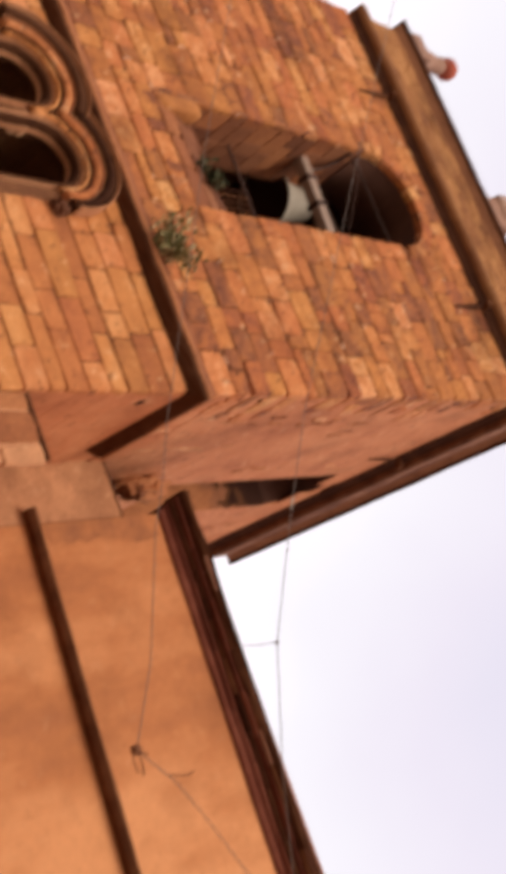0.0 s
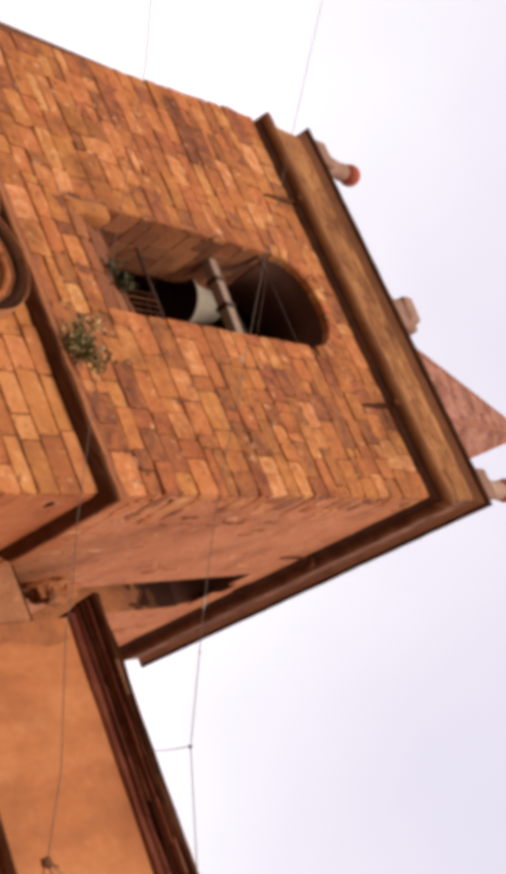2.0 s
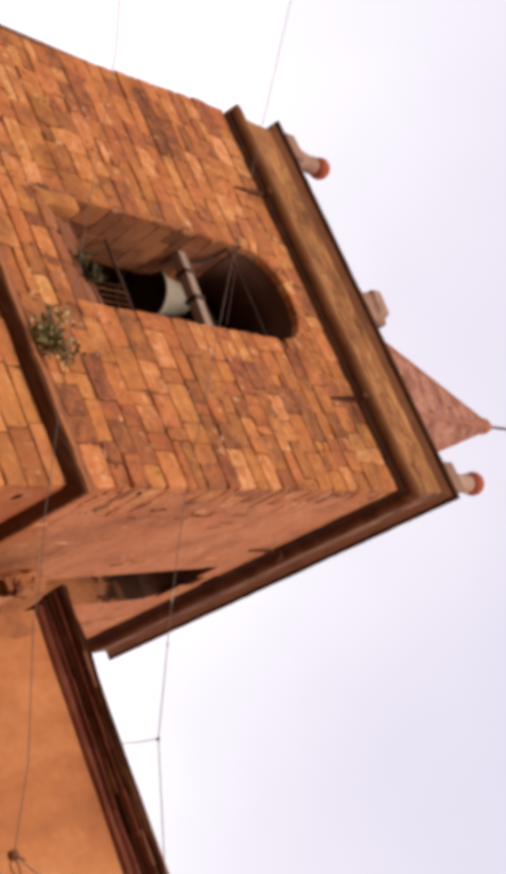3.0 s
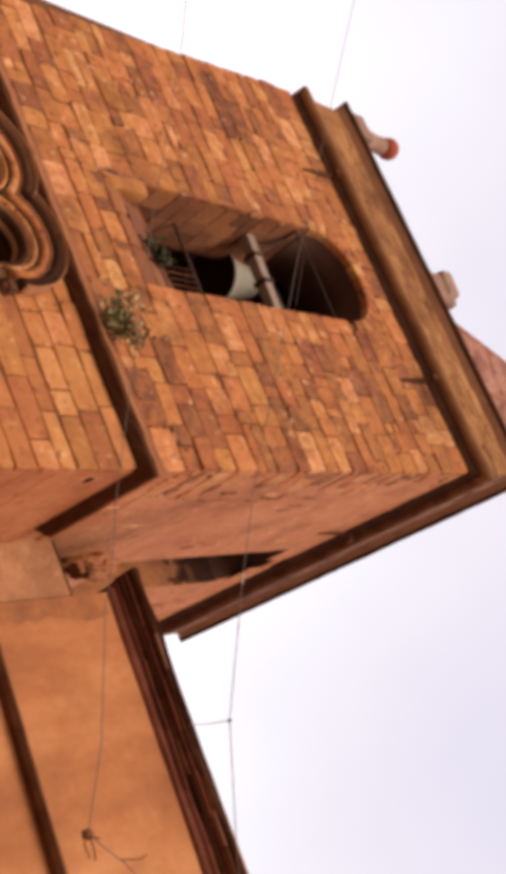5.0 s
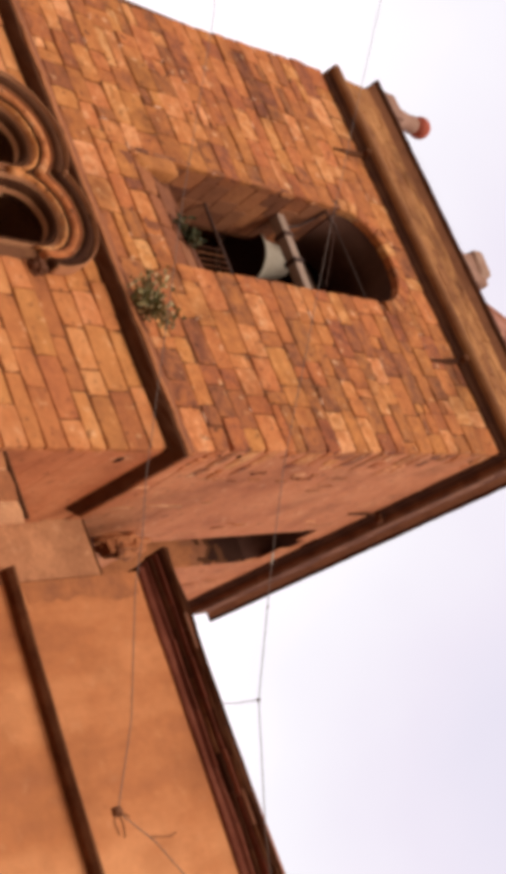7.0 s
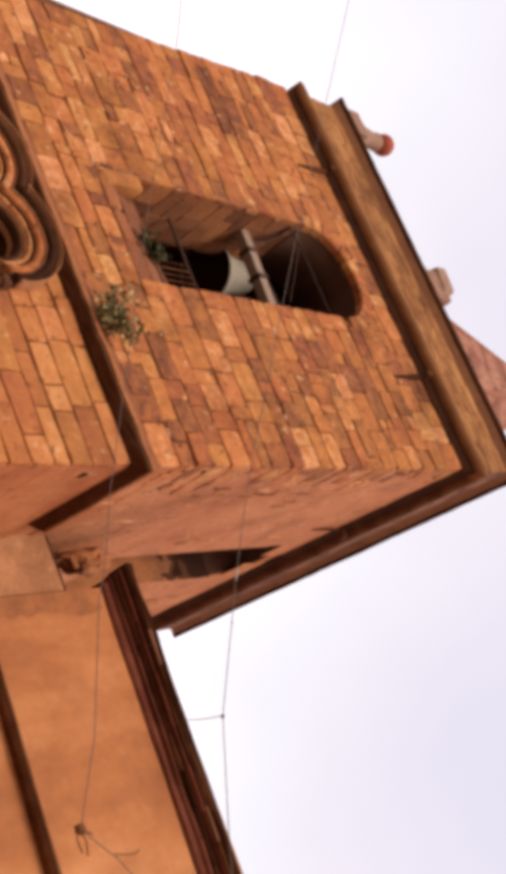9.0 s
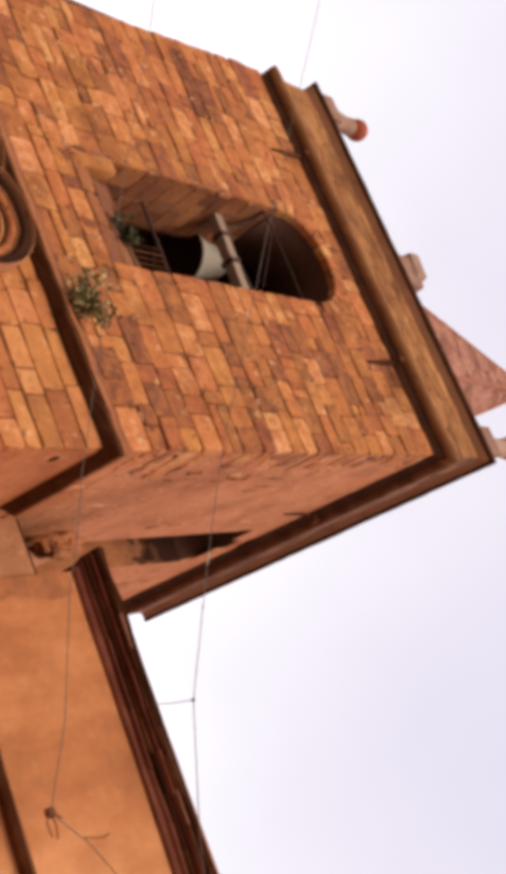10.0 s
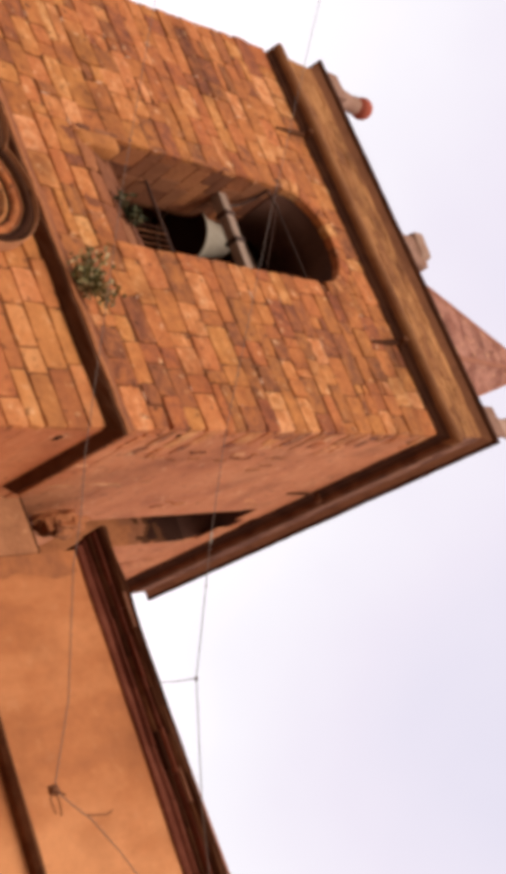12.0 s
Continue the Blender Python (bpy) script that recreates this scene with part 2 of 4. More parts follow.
def tube(bm, pts, r, sides=8, caps=True):
    """A round bar along points; r is one radius or one for each point."""
    pts = [Vector(p) for p in pts]
    rs = r if isinstance(r, (list, tuple)) else [r] * len(pts)
    rings, side = [], None
    for i, p in enumerate(pts):
        d = (pts[min(i + 1, len(pts) - 1)] - pts[max(i - 1, 0)]).normalized()
        if side is None:
            side = d.orthogonal().normalized()
        side = (side - d * side.dot(d)).normalized()
        up = d.cross(side)
        rings.append([bm.verts.new(p + (side * math.cos(a) + up * math.sin(a)) * rs[i]) for a in [2 * math.pi * k / sides for k in range(sides)]])
    for a, b in zip(rings, rings[1:]):
        for k in range(sides):
            bm.faces.new((a[k], a[(k + 1) % sides], b[(k + 1) % sides], b[k]))
    if caps:
        bm.faces.new(rings[0][::-1])
        bm.faces.new(rings[-1])


def lathe(bm, profile, at, sides=24):
    """Turned shape from (radius, height) pairs."""
    rings = [[bm.verts.new((at[0] + r * math.cos(a), at[1] + r * math.sin(a), at[2] + z)) for a in [2 * math.pi * k / sides for k in range(sides)]] for r, z in profile]
    for a, b in zip(rings, rings[1:]):
        for k in range(sides):
            bm.faces.new((a[k], a[(k + 1) % sides], b[(k + 1) % sides], b[k]))
    for ring in (rings[0], rings[-1]):
        if len({tuple(round(c, 5) for c in v.co) for v in ring}) > 2:
            bm.faces.new(ring)


class Face:
    """A wall's plane: u runs along it, z up, out points away from the wall."""

    def __init__(self, origin, along):
        self.o, self.a = Vector(origin), Vector(along).normalized()
        self.n = Vector((self.a.y, -self.a.x, 0))

    def at(self, u, z, out=0.0):
        p = self.o + self.a * u + self.n * out
        return Vector((p.x, p.y, z))


def slab_with_holes(bm, face, outline, holes, out, thick):
    """A wall slab from an outline with openings through it."""
    edges = []
    for loop in [outline] + holes:
        v = [bm.verts.new(face.at(u, z, out)) for u, z in loop]
        edges += [bm.edges.new((v[i], v[(i + 1) % len(v)])) for i in range(len(v))]
    r = bmesh.ops.triangle_fill(bm, use_beauty=True, use_dissolve=False, edges=edges)
    faces = [g for g in r["geom"] if isinstance(g, bmesh.types.BMFace)]
    e = bmesh.ops.extrude_face_region(bm, geom=faces)
    bmesh.ops.translate(bm, verts=[g for g in e["geom"] if isinstance(g, bmesh.types.BMVert)], vec=-face.n * thick)
    bmesh.ops.recalc_face_normals(bm, faces=bm.faces[:])


def arch_loop(u0, u1, z0, spring, n=14, rise=1.0):
    """Outline of a round-headed opening."""
    c, r = (u0 + u1) / 2, (u1 - u0) / 2
    return [(u0, z0), (u1, z0)] + [(c + r * math.cos(math.pi * k / n), spring + rise * r * math.sin(math.pi * k / n)) for k in range(n + 1)]


def stone_mesh(face, u0, u1, z0, z1, out, rnd, bev=0.014, wob=0.01, deep=0.07, tilt=0.004):
    """One block with its own uneven outline, face and worn edges."""
    j = lambda s: rnd.uniform(-s, s)
    cu, cz, hu, hz = (u0 + u1) / 2, (z0 + z1) / 2, (u1 - u0) / 2, (z1 - z0) / 2
    rim = []
    for a, b in ((-1, -1), (j(0.5), -1), (1, -1), (1, j(0.5)), (1, 1), (j(0.5), 1), (-1, 1), (-1, j(0.5))):
        soft = rnd.uniform(0.0, wob) if abs(a) == 1 and abs(b) == 1 else 0.0      # knocked-off corners
        rim.append((cu + a * (hu - soft) + j(wob * 0.5), cz + b * (hz - soft) + j(wob * 0.5), a, b))
    tu, tz = j(tilt), j(tilt)
    verts = []
    for depth, inset in ((-deep, 0.0), (-bev, 0.0), (0.0, bev)):
        for u, z, a, b in rim:
            d = out + depth + ((tu * a + tz * b + j(0.0015)) if depth > -deep else 0.0)
            verts.append(face.at(u - a * inset, z - b * inset, d))
    quads = [(r + k, r + (k + 1) % 8, r + 8 + (k + 1) % 8, r + 8 + k) for r in (0, 8) for k in range(8)]
    quads.append(tuple(range(16, 24)))
    return verts, quads


def add_stone(name, v, f, mat, parent, base):
    me = bpy.data.meshes.new(name)
    me.from_pydata(v, [], f)
    me.materials.append(mat)
    ob = new(name, me)
    ob.parent = parent
    ob.location = -base
    return ob


def courses(z0, z1, rnd, lo, hi):
    z, out = z0, []
    while z < z1 - lo * 0.5:
        h = rnd.uniform(lo, hi)
        if z1 - (z + h) < lo:
            h = z1 - z
        out.append((z, z + h))
        z += h
    return out


def split_run(a, b, rnd, lo, hi):
    out, u = [], a
    while u < b - 1e-6:
        w = rnd.uniform(lo, hi) if rnd.random() > 0.15 else rnd.uniform(lo * 0.5, lo)
        if b - (u + w) < lo * 0.6:
            w = b - u
        out.append((u, u + w))
        u += w
    return out


# ---------------------------------------------------------------- the ground
bm = bmesh.new()
bmesh.ops.create_grid(bm, x_segments=24, y_segments=24, size=400)
ground = single("ground", bm, M_GROUND, "pale worn stone paving round the church", "ground", kind="structure")

# ---------------------------------------------------------------- the bell tower: its plan, slightly out of square
X_L, X_C, Y_F, Y_B, SKEW = -8.44, -3.19, 6.0, 11.46, -0.0700
PLAN = [Vector((X_L, Y_F, 0)), Vector((X_C, Y_F, 0)), Vector((X_C + SKEW * (Y_B - Y_F), Y_B, 0)), Vector((X_L + SKEW * (Y_B - Y_F), Y_B, 0))]
Z_STR, Z_LOW, Z_TOP = 9.45, 15.27, 16.25
WALL = 0.85
FRONT = Face((X_C, Y_F, 0), (-1, 0, 0))
FRONT.n = Vector((0, -1, 0))
SIDE = Face(PLAN[1], PLAN[2] - PLAN[1])
W_FRONT, W_SIDE = X_C - X_L, (PLAN[2] - PLAN[1]).length


def plan_offset(d):
    """The tower's plan, moved outwards by d on every side."""
    out = []
    for i in range(4):
        p, a, b = PLAN[i], (PLAN[i] - PLAN[i - 1]).normalized(), (PLAN[(i + 1) % 4] - PLAN[i]).normalized()
        na, nb = Vector((a.y, -a.x, 0)), Vector((b.y, -b.x, 0))
        k = d / (1 + na.dot(nb))
        out.append(p + (na + nb) * k)
    return out


def ring(bm, profile, steps=44, worn=0.012, seed=0.0, broken=None):
    """A moulding round the tower: profile is a closed list of (projection, height); broken: where it has fallen off the side wall, as (y0, y1)."""
    loops = []
    for d, z in profile:
        c = plan_offset(d)
        loop = []
        for i in range(4):
            for k in range(steps):
                p = c[i].lerp(c[(i + 1) % 4], k / steps)
                n = noise.noise_vector(Vector((p.x * 6.3 + seed, p.y * 6.3, z * 9))) * worn if d > 0.03 else Vector((0, 0, 0))
                loop.append(bm.verts.new((p.x + n.x, p.y + n.y, z + n.z)))
        loops.append(loop)
    m = len(loops[0])
    gone = {k for k in range(m) if broken and loops[0][k].co.x > X_C - 0.6 and broken[0] < loops[0][k].co.y < broken[1]}
    for a, b in zip(loops, loops[1:] + loops[:1]):
        for k in range(m):
            if k not in gone:
                bm.faces.new((a[k], a[(k + 1) % m], b[(k + 1) % m], b[k]))
    bmesh.ops.recalc_face_normals(bm, faces=bm.faces[:])


tower = thing("bell_tower", "square orange sandstone bell tower with a tiled spire", "tower", at=(-5.9, 8.7, 0))

# openings, as (u along the wall, z)
U_R, U_L, SPRING = 1.88, 3.10, 14.02        # belfry jambs on the front wall, springing of its arch
V_R, V_L, V_SPRING = 2.33, 3.33, 14.38      # belfry jambs on the side wall
BELFRY = arch_loop(U_R - 0.04, U_L + 0.04, 9.95, SPRING, 16)
BELFRY_SIDE = arch_loop(V_R - 0.04, V_L + 0.04, 9.95, V_SPRING, 16)
BIF_C = (2.14, 2.90)           # twin window: centres of its two lights
BIF_R, BIF_SPRING = 0.29, 8.86
LIGHTS = [arch_loop(c - BIF_R - 0.085, c + BIF_R + 0.085, 7.2, BIF_SPRING, 12) for c in BIF_C]

bm = bmesh.new()
slab_with_holes(bm, FRONT, [(0.13, 0), (W_FRONT - 0.03, 0), (W_FRONT - 0.03, Z_TOP - 0.2), (0.13, Z_TOP - 0.2)], [BELFRY] + LIGHTS, -0.014, WALL)
wall_front = part("wall_front", bm, M_JOINT, tower, "orange sandstone wall in uneven courses")
bm = bmesh.new()
slab_with_holes(bm, SIDE, [(0.9, 0), (W_SIDE, 0), (W_SIDE, Z_TOP - 0.2), (0.9, Z_TOP - 0.2)], [BELFRY_SIDE], -0.02, WALL)
# the part of the side wall behind the front wall's thickness
slab_with_holes(bm, SIDE, [(0.055, 0), (0.898, 0), (0.898, Z_TOP - 0.2), (0.055, Z_TOP - 0.2)], [], -0.021, 0.12)
wall_side = part("wall_side", bm, M_PINK, tower, "rosy sandstone wall, worn smooth")
for nm, i in (("wall_back", 2), ("wall_end", 3)):
    fc = Face(PLAN[i], PLAN[(i + 1) % 4] - PLAN[i])
    wlen = (PLAN[(i + 1) % 4] - PLAN[i]).length
    bm = bmesh.new()
    slab_with_holes(bm, fc, [(0.0 if i == 2 else 0.9, 0), (wlen - 0.9, 0), (wlen - 0.9, Z_TOP - 0.2), (0.0 if i == 2 else 0.9, Z_TOP - 0.2)], [], 0.0, WALL)
    # mortar colour in place of stone, to darken the bell chamber inside
    part(nm, bm, M_JOINT, tower)
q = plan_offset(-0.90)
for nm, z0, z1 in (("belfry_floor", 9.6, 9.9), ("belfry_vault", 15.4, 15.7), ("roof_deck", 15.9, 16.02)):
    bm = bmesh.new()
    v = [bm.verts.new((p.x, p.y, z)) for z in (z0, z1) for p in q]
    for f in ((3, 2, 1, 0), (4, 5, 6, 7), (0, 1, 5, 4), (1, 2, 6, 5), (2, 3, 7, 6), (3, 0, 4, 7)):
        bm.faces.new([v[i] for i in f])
    # the unlit look of the chamber comes from this colour
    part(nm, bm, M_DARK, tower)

# mouldings: string course, cornice, parapet and its coping
# underside shade and black weathering both sit in the string's colour
bm = bmesh.new()
ring(bm, [(-0.02, 9.43), (0.012, 9.43), (0.05, 9.447), (0.098, 9.472), (0.100, 9.503), (0.08, 9.52), (-0.02, 9.52)], worn=0.022, broken=(7.2, 9.6))
string = part("string_course", bm, M_SHADE_CRUST, tower, "broken string course, black with weathering and painted underside shade")
bm = bmesh.new()
ring(bm, [(-0.02, 9.52), (0.088, 9.52), (0.075, 9.56), (0.035, 9.70), (-0.02, 9.75)], worn=0.02, seed=3, broken=(7.2, 9.6))
part("weathering", bm, M_FILL, string, "sloped worn stone ledge")
bm = bmesh.new()
ring(bm, [(0.05, 9.508), (0.108, 9.505), (0.113, 9.528), (0.104, 9.556), (0.05, 9.565)], worn=0.014, seed=4, broken=(7.2, 9.6))
part("lip", bm, M_FILL, string, "thin pale weathered lip")
# crust colour here also carries the shade of the crease below the roll
bm = bmesh.new()
ring(bm, [(-0.02, 15.10), (0.015, 15.10), (0.045, 15.17), (0.080, 15.205), (0.080, 15.30), (-0.02, 15.30)], worn=0.008, seed=5)
cornice = part("cornice", bm, M_CRUST, tower, "dark moulded stone cornice")
bm = bmesh.new()
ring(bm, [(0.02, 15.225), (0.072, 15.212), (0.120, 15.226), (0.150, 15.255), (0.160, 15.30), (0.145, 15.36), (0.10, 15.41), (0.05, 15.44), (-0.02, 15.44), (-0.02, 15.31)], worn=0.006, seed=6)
roll = part("roll", bm, M_ROLL, cornice, "brown rounded roll moulding, darker on the side wall")
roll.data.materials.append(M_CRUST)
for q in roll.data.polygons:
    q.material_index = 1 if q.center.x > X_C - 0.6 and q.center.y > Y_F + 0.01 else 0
bm = bmesh.new()
ring(bm, [(-0.25, 15.40), (0.055, 15.40), (0.055, 16.17), (-0.25, 16.17)], worn=0.0)
parapet = part("parapet", bm, M_JOINT, tower, "low parapet of thin yellowed bricks")
bm = bmesh.new()
ring(bm, [(-0.3, 16.08), (0.06, 16.08), (0.085, 16.12), (0.13, 16.185), (0.13, 16.20), (-0.3, 16.20)], worn=0.006, seed=7)
cove = part("coping_bed", bm, M_MOULD, tower, "brown hollowed bed of the coping")
bm = bmesh.new()
ring(bm, [(-0.3, 16.20), (0.145, 16.20), (0.172, 16.222), (0.176, 16.27), (0.10, 16.31), (-0.3, 16.31)], worn=0.006, seed=9)
part("coping", bm, M_CRUST, tower, "dark stone coping")

# ---- the spire: eight-sided, ribbed, with a rod
SPIRE, APEX_Z, SPIRE_R = Vector((-5.96, 8.5, 0)), 25.98, 2.12
ANG = [math.pi / 4 * k - 1.02 for k in range(8)]
bm = bmesh.new()
ROWS_UP, COLS = 40, 7
lev = []
for i in range(ROWS_UP + 1):
    f = i / ROWS_UP * 0.965
    for lip in ((0.0,) if i == 0 else (0.035, 0.0)):     # each row of shingles overlaps the one below
        row = []
        for k in range(8 * COLS):
            d = Vector((math.cos(ANG[k // COLS]), math.sin(ANG[k // COLS]), 0)).lerp(Vector((math.cos(ANG[(k // COLS + 1) % 8]), math.sin(ANG[(k // COLS + 1) % 8]), 0)), k % COLS / COLS)
            rough = 0.035 * noise.noise(Vector((k * 0.9, i * 1.3, lip * 30)))
            row.append(bm.verts.new(SPIRE + d * (SPIRE_R * (1 - f) + 0.03 + lip + rough) + Vector((0, 0, 16.0 + (APEX_Z - 16.0) * f + (rough * 1.5 if lip else 0)))))
        lev.append(row)
for a, b in zip(lev, lev[1:]):
    for k in range(8 * COLS):
        bm.faces.new((a[k], a[(k + 1) % (8 * COLS)], b[(k + 1) % (8 * COLS)], b[k]))
bm.faces.new(lev[-1])
spire = part("spire", bm, M_SPIRE, tower, "reddish tiled spire")
for k in range(8):
    bm = bmesh.new()
    d = Vector((math.cos(ANG[k]), math.sin(ANG[k]), 0))
    tube(bm, [SPIRE + d * (SPIRE_R * (1 - f) + 0.03) + Vector((0, 0, 16.0 + (APEX_Z - 16.0) * f)) for f in (0, 0.5, 1.0)], [0.05, 0.05, 0.04], 6)
    part("ridge", bm, M_TILE, spire)
bm = bmesh.new()
lathe(bm, [(0.15, APEX_Z - 0.42), (0.17, APEX_Z - 0.30), (0.13, APEX_Z - 0.12), (0.08, APEX_Z + 0.02), (0.03, APEX_Z + 0.06)], (SPIRE.x, SPIRE.y, 0), 12)
part("cap", bm, M_TILE, spire, "blunt mortar cap")
bm = bmesh.new()
tube(bm, [(SPIRE.x, SPIRE.y, APEX_Z - 0.1), (SPIRE.x, SPIRE.y, APEX_Z + 1.6)], 0.03, 8)
part("finial_rod", bm, M_IRON, spire, "thin iron finial rod")

# ---- pinnacles on the parapet
def pinnacle(x, y, ball, height):
    bm = bmesh.new()
    box(bm, (x - 0.20, y - 0.20, 16.3), (x + 0.20, y + 0.20, 16.62 if not ball else 16.86), 0.008)
    bevelled(bm, 0.02)
    pin = part("pinnacle", bm, M_SHAFT, tower, "pale worn stone pinnacle")
    bm = bmesh.new()
    if ball:
        lathe(bm, [(0.17, 16.85), (0.18, 16.91), (0.145, 16.96), (0.135, 17.15), (0.11, height - 0.30), (0.13, height - 0.24), (0.12, height - 0.20), (0.08, height - 0.16), (0.07, height - 0.05)], (x, y, 0), 20)
        part("shaft", bm, M_SHAFT, pin, smooth=True)
        bm = bmesh.new()
        bmesh.ops.create_uvsphere(bm, u_segments=20, v_segments=12, radius=0.160)
        bmesh.ops.translate(bm, verts=bm.verts[:], vec=(x, y, height))
        part("ball", bm, M_BALL, pin, "red terracotta ball", smooth=True)
    else:
        box(bm, (x - 0.24, y - 0.16, 16.6), (x + 0.22, y + 0.16, 17.12), 0.04)
        box(bm, (x - 0.27, y - 0.18, 16.93), (x + 0.12, y + 0.18, 17.19), 0.05)
        bevelled(bm, 0.06, 3)
        for v in bm.verts:
            v.co += noise.noise_vector(v.co * 5) * 0.03
        part("broken_shaft", bm, M_SHAFT, pin, "broken stone stump")


pinnacle(-8.42, 6.15, True, 17.67)
pinnacle(-3.38, 6.15, True, 17.69)
pinnacle(-5.92, 6.15, False, 17.4)

# ---- rain spouts under the cornice
for fc, u in ((FRONT, 4.05), (FRONT, 1.17), (SIDE, 1.78)):
    bm = bmesh.new()
    a, b = fc.at(u, 15.18, -0.1), fc.at(u, 15.10, 0.14)
    tube(bm, [a, a.lerp(b, 0.6), b], [0.05, 0.045, 0.04], 8)
    spout = part("rain_spout", bm, M_CRUST, tower, "small dark rain spout")
    # added bars: the front ones stand for stain streaks, the side one for a hook
    bm = bmesh.new()
    tube(bm, [fc.at(u + 0.01, 15.12, 0.03), fc.at(u, 14.85, 0.015), fc.at(u - 0.01, 14.45 + 0.1 * (u % 0.7), 0.008)], [0.034, 0.032, 0.016] if fc is FRONT else [0.020, 0.018, 0.010], 6)
    part("drain_pipe", bm, M_CRUST, spout, "short dark bar standing in for the mark below the spout")

# ---- sloping fillings low in the belfry openings, with a railing on the front one
def sloped_fill(face, u0, u1, z0, z1, d0, d1, mat):
    """A filling whose face leans back from d0 at z0 to d1 at z1."""
    bm = bmesh.new()
    v = [bm.verts.new(face.at(u, z, o)) for u in (u0, u1) for z, o in ((z0, d0), (z1, d1), (z1, d1 - 0.2), (z0, d1 - 0.2))]
    for f in ((0, 1, 2, 3), (7, 6, 5, 4), (0, 4, 5, 1), (1, 5, 6, 2), (2, 6, 7, 3), (3, 7, 4, 0)):
        bm.faces.new([v[i] for i in f])
    bmesh.ops.recalc_face_normals(bm, faces=bm.faces[:])
    return part("filling", bm, mat, tower, "rubble filling sloping back into the opening")


rnd = random.Random(11)
FILL_Z0, FILL_Z1, FILL_D1 = 10.28, 11.72, -0.55
filling = sloped_fill(FRONT, U_R - 0.03, U_L + 0.03, FILL_Z0, FILL_Z1, -0.10, FILL_D1 - 0.10, M_JOINT)
for z0, z1 in courses(FILL_Z0, FILL_Z1, rnd, 0.2, 0.32):
    for u0, u1 in split_run(U_R, U_L, rnd, 0.26, 0.5):
        v, f = stone_mesh(FRONT, u0 + 0.005, u1 - 0.005, z0 + 0.006, z1 - 0.006, 0.0, rnd, wob=0.02, bev=0.015, tilt=0.006, deep=0.3)
        jut = rnd.gauss(0.0, 0.008)
        v = [p + FRONT.n * (FILL_D1 * min(1.0, max(0.0, (p.z - FILL_Z0) / (FILL_Z1 - FILL_Z0))) ** 2.1 + jut) for p in v]
        # darker stones higher up: recess shade as well as stains in the colour
        add_stone("stone", v, f, M_REVEAL if z0 > 10.55 or rnd.random() < 0.3 else M_FILL, filling, parent_place(filling))
side_fill = sloped_fill(SIDE, V_R - 0.03, V_L + 0.03, 11.2, 12.0, -0.03, -0.5, M_FILL)
# dark lumps on the face stand in for the shade of small holes
for v_, z_, r_ in ((0.21, 9.07, 0.05), (0.12, 9.79, 0.026), (0.115, 10.19, 0.03), (0.137, 10.49, 0.026)):
    bm = bmesh.new()
    bmesh.ops.create_icosphere(bm, subdivisions=2, radius=1)
    for v in bm.verts:
        k = 1 + 0.4 * noise.noise(v.co * 1.7 + Vector((z_, 0, 0)))
        v.co = SIDE.at(v_ + v.co.x * r_ * k, z_ + v.co.z * r_ * k * 0.9, v.co.y * 0.012)
    part("socket", bm, M_DARK, wall_side, "small dark lump standing in for a shaded hole")
# left reveal of the front opening, in rubble, coloured darker deeper in for shade
REVEAL = Face((X_C - U_L, Y_F, 0), (0, 1, 0))
for z0, z1 in courses(10.3, SPRING + 0.15, rnd, 0.17, 0.34):
    for u0, u1 in split_run(0.0, 0.80, rnd, 0.2, 0.42):
        v, f = stone_mesh(REVEAL, u0 + 0.001, u1 - 0.001, z0 + 0.002, z1 - 0.002, rnd.gauss(-0.012, 0.002), rnd, wob=0.008, bev=0.004, deep=0.05, tilt=0.002)
        add_stone("reveal_stone", v, f, M_FILL if rnd.random() < 0.45 - 0.5 * u0 else M_REVEAL, wall_front, parent_place(wall_front))
# one rounded block bulging at the foot of the jamb
bm = bmesh.new()
bmesh.ops.create_icosphere(bm, subdivisions=3, radius=1)
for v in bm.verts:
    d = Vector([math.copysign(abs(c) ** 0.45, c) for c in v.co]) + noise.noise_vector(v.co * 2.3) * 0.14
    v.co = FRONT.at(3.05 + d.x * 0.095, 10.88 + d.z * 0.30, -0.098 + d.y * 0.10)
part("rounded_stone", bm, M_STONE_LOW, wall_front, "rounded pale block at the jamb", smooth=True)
# smooth plaster under the arches, its shade put into the dark colour
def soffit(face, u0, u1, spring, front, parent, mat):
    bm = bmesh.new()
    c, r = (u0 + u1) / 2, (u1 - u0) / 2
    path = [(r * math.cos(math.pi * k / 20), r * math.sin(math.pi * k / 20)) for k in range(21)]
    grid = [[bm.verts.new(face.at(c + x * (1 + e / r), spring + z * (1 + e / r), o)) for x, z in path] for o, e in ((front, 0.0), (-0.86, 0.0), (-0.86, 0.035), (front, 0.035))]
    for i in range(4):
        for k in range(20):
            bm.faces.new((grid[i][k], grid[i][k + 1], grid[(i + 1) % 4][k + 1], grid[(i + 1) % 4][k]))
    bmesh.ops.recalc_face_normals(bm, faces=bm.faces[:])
    part("soffit", bm, mat, parent, "smooth brown plaster soffit, darkened for the shade under the arch", smooth=True)


